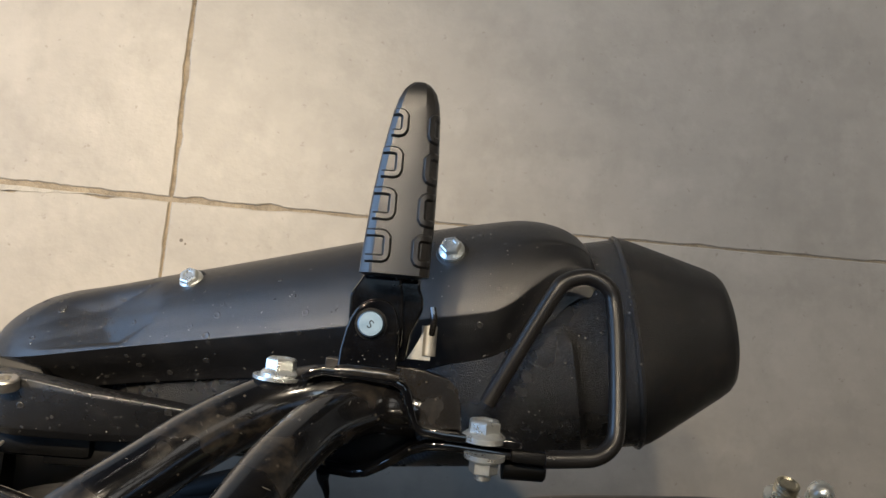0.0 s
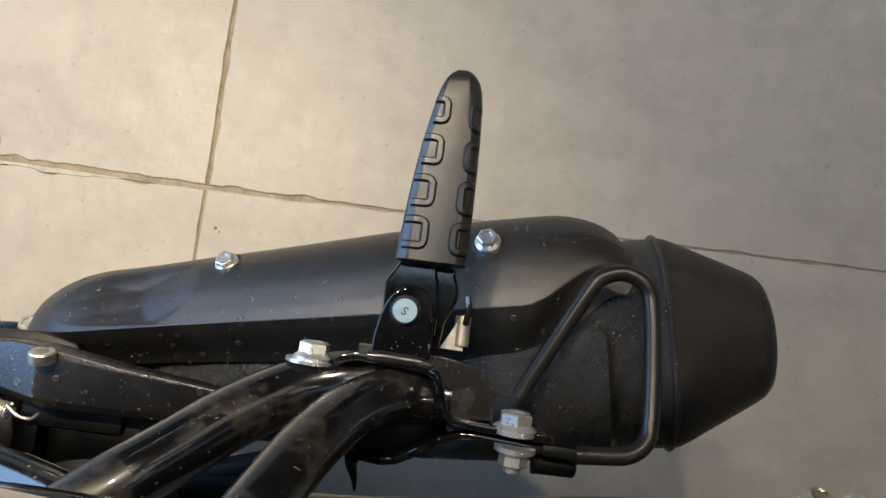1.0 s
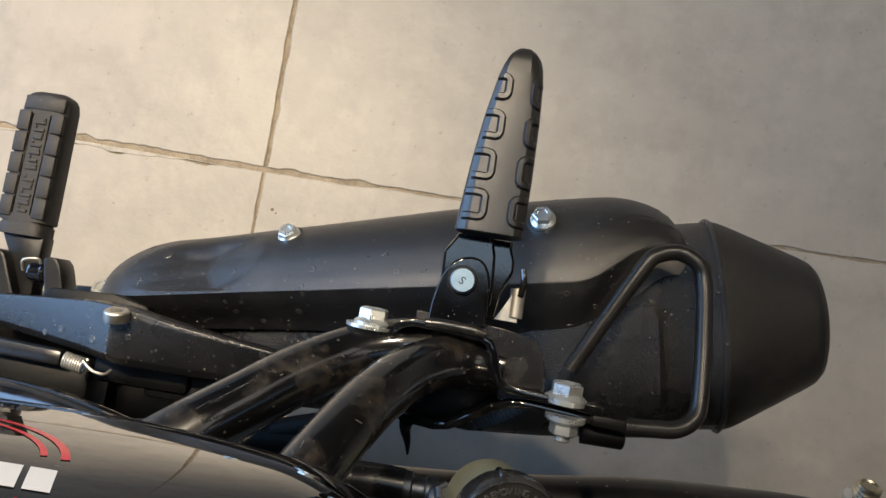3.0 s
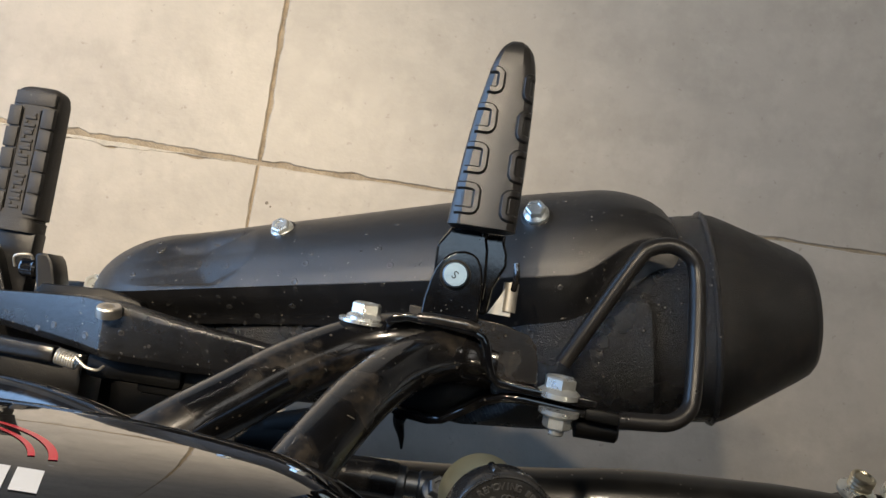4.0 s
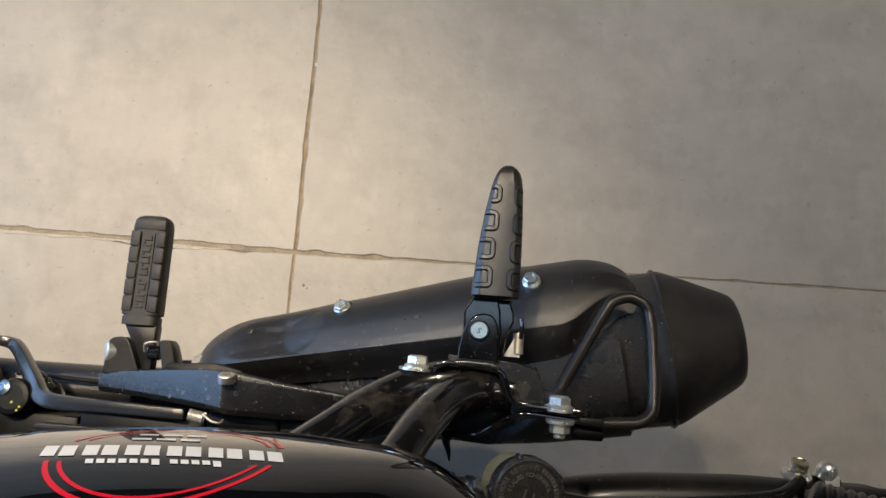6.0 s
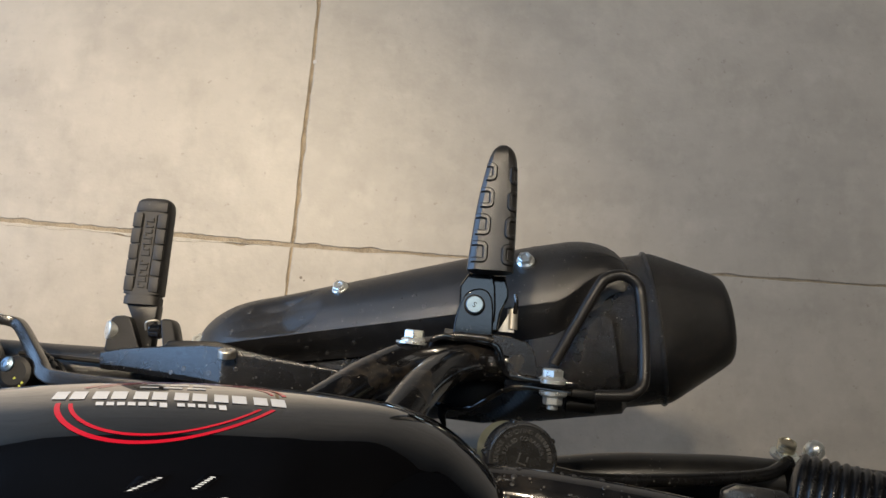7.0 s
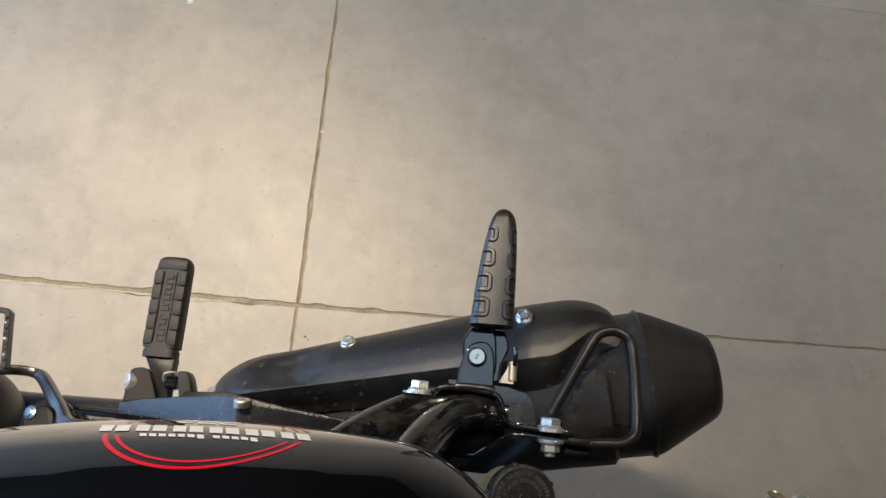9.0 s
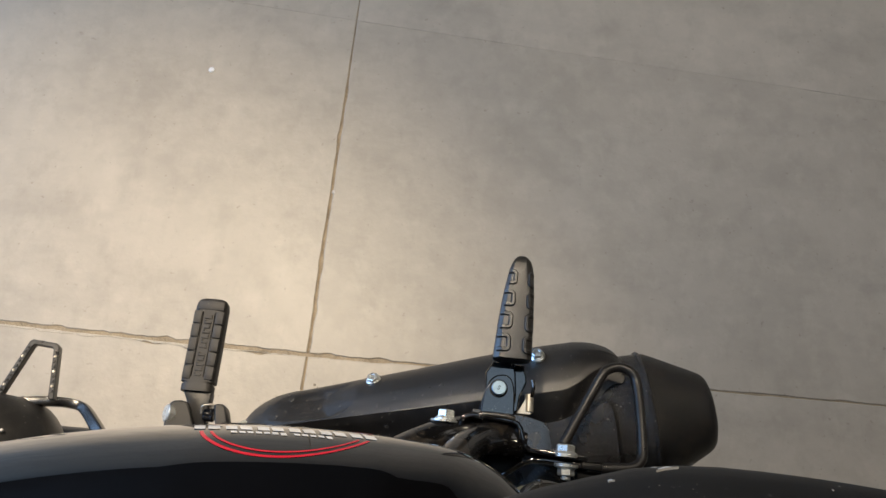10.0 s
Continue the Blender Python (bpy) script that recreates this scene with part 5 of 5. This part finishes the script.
def row_line(j, x):
    """The joint between rows: the one past the bike was laid slightly askew."""
    y = Y_FIRST + TD * j
    if j == 5:
        y += table(x, [(-0.6, 0.010), (-0.4, 0.007), (-0.2, 0.003), (0.0, 0.0)])
    if j == 6:
        y += -0.022 - 0.078 * max(-0.4, min(1.2, x))
    return y


def row_gap(j, x):
    if j == 5:
        return table(x, [(-0.5, 0.0050), (-0.22, 0.0066), (-0.08, 0.0068), (0.02, 0.0050), (0.10, 0.0034), (0.20, 0.0024), (0.34, 0.0016), (0.5, 0.0017), (0.8, 0.0019)])
    return 0.0002 if j == 6 else 0.0026


def col_gap(i, y):
    if i == 0:
        return table(y, [(-0.2, 0.0020), (-0.01, 0.0024), (0.01, 0.0042), (0.16, 0.0046), (0.26, 0.0038), (0.42, 0.0028), (0.5, 0.0016), (0.7, 0.0010)])
    return 0.0026


def col_line(i, y):
    return TW * i + table(y, [(-0.3, -0.003), (-0.012, -0.0008), (0.012, 0.0), (1.0, 0.0)])


def wobble(x, y, gap, ends):
    """A chipped, uneven tile edge; rougher where the joint is wide."""
    f = gap / 0.0042 * ease(0.0, 0.02, min(ends, 1 - ends))
    return (noise.noise(Vector((x * 9, y * 9, 3.1))) * 0.0009 + noise.noise(Vector((x * 46, y * 46, 7.7))) * 0.0011 + noise.noise(Vector((x * 170, y * 170, 5.2))) * 0.0006 + max(0, noise.noise(Vector((x * 24, y * 24, 1.2))) - 0.16) * 0.0085) * f


def tile(i, j):
    near = -1 <= i <= 0 and 4 <= j <= 6
    n = 480 if near else 2
    m = n // 2
    ring = []
    y_lo = Y_FIRST + TD * j + 0.02
    x_lo, x_hi = col_line(i, y_lo), col_line(i + 1, y_lo)
    def side(q, y, sign):
        return col_line(q, y) + sign * col_gap(q, y) / 2

    def end(q, x, sign):
        return row_line(q, x) + sign * row_gap(q, x) / 2
    xa, xb, xc, xd = side(i, row_line(j, x_lo), 1), side(i + 1, row_line(j, x_hi), -1), side(i + 1, row_line(j + 1, x_hi), -1), side(i, row_line(j + 1, x_lo), 1)
    for k in range(n):
        x = mix(xa, xb, k / n)
        g = row_gap(j, x)
        ring.append((x, end(j, x, 1) + (wobble(x, j + 0.3, g, k / n) if near else 0)))
    for k in range(m):
        y = mix(end(j, xb, 1), end(j + 1, xc, -1), k / m)
        ring.append((side(i + 1, y, -1) - (wobble(i + 5.3, y, col_gap(i + 1, y), k / m) if near else 0), y))
    for k in range(n):
        x = mix(xc, xd, k / n)
        g = row_gap(j + 1, x)
        ring.append((x, end(j + 1, x, -1) - (wobble(x, j + 9.1, g, k / n) if near else 0)))
    for k in range(m):
        y = mix(end(j + 1, xd, -1), end(j, xa, 1), k / m)
        ring.append((side(i, y, 1) + (wobble(i + 2.7, y, col_gap(i, y), k / m) if near else 0), y))
    bm = bmesh.new()
    cx, cy = TW * (i + 0.5), Y_FIRST + TD * (j + 0.5)

    def loop(shrink, z):
        out = []
        for q, (x, y) in enumerate(ring):
            along_row = q < n or n + m <= q < 2 * n + m
            faint = 0.14 if (j == 6 and q < n) or (j == 5 and n + m <= q < 2 * n + m) else 1.0
            sx, sy = (0, shrink * faint) if along_row else (shrink, 0)
            if q in (0, n, n + m, 2 * n + m):
                sx = sy = shrink
            out.append(bm.verts.new((x - math.copysign(sx, x - cx), y - math.copysign(sy, y - cy), z)))
        return out
    a, b, c = loop(0, -0.004), loop(0, -0.0010), loop(0.0011, 0.0)
    k = len(a)
    for p, q in ((a, b), (b, c)):
        for e in range(k):
            bm.faces.new((p[e], p[(e + 1) % k], q[(e + 1) % k], q[e]))
    # flat middle, joined to the uneven rim by a band of quads
    xl, xh, yl, yh = x_lo + 0.04, x_hi - 0.04, Y_FIRST + TD * j + 0.04, Y_FIRST + TD * (j + 1) - (0.16 if j == 5 else 0.04)
    d = [bm.verts.new((min(max(x, xl), xh), min(max(y, yl), yh), 0.0)) for x, y in ring]
    for e in range(k):
        if (d[e].co - d[(e + 1) % k].co).length > 1e-7:
            bm.faces.new((c[e], c[(e + 1) % k], d[(e + 1) % k], d[e]))
        else:
            bm.faces.new((c[e], c[(e + 1) % k], d[e]))
    bm.faces.new([bm.verts.new((x, y, 0.0)) for x, y in ((xl, yl), (xh, yl), (xh, yh), (xl, yh))])
    return bm


for i in range(-3, 4):
    for j in range(0, 17):
        if TW * i < X0 - 1.3 or TW * i > X1:
            continue
        ob = part("tile", tile(i, j), M_TILE, floor, angle=8)
part("tile_chip", lathe((-0.224, 0.457, 0.0), (0, 0, 1), [(0, 0.0055), (0.0015, 0.0045), (0.002, 0.001)], 9), M_WHITE, floor, "small white fleck")
part("tile_chip", lathe((0.003, 0.258, -0.002), (0, 0, 1), [(0, 0.0035), (0.0022, 0.0028), (0.0026, 0.001)], 9), M_CHIP, floor)
part("tile_chip", lathe((0.0155, -0.0420, 0.0), (0, 0, 1), [(0, 0.0020), (0.0004, 0.0016)], 9), M_SPECK, floor)
part("tile_chip", lathe((0.0200, -0.0455, 0.0), (0, 0, 1), [(0, 0.0012), (0.0004, 0.0010)], 9), M_SPECK, floor)


def mortar_smear(x0, x1, y, wide):
    """A thin ragged film of pale mortar left along a joint."""
    rows = []
    for k in range(241):
        x = mix(x0, x1, k / 240)
        top = row_line(5, x) + y + noise.noise(Vector((x * 60, 1.5, 0))) * 0.0008
        low = top - wide * (0.55 + 0.45 * noise.noise(Vector((x * 30, 4.5, 0))) + 0.35 * noise.noise(Vector((x * 110, 8.5, 0)))) * ease(0, 0.1, k / 240) * ease(1, 0.75, k / 240) - 0.0002
        rows.append([Vector((x, top, 0.0004)), Vector((x, top - 0.0004, 0.0009)), Vector((x, low + 0.0003, 0.0008)), Vector((x, low, 0.0003))])
    return grid_mesh(rows)


M_MORTAR = material("pale_mortar_film", (0.47, 0.43, 0.36), 0.85, vary=0.2, scale=90, bump=0.0006, bump_scale=500)
part("mortar_smear", mortar_smear(-0.66, -0.03, -0.0026, 0.0062), M_MORTAR, floor, "pale ragged mortar film along the joint")
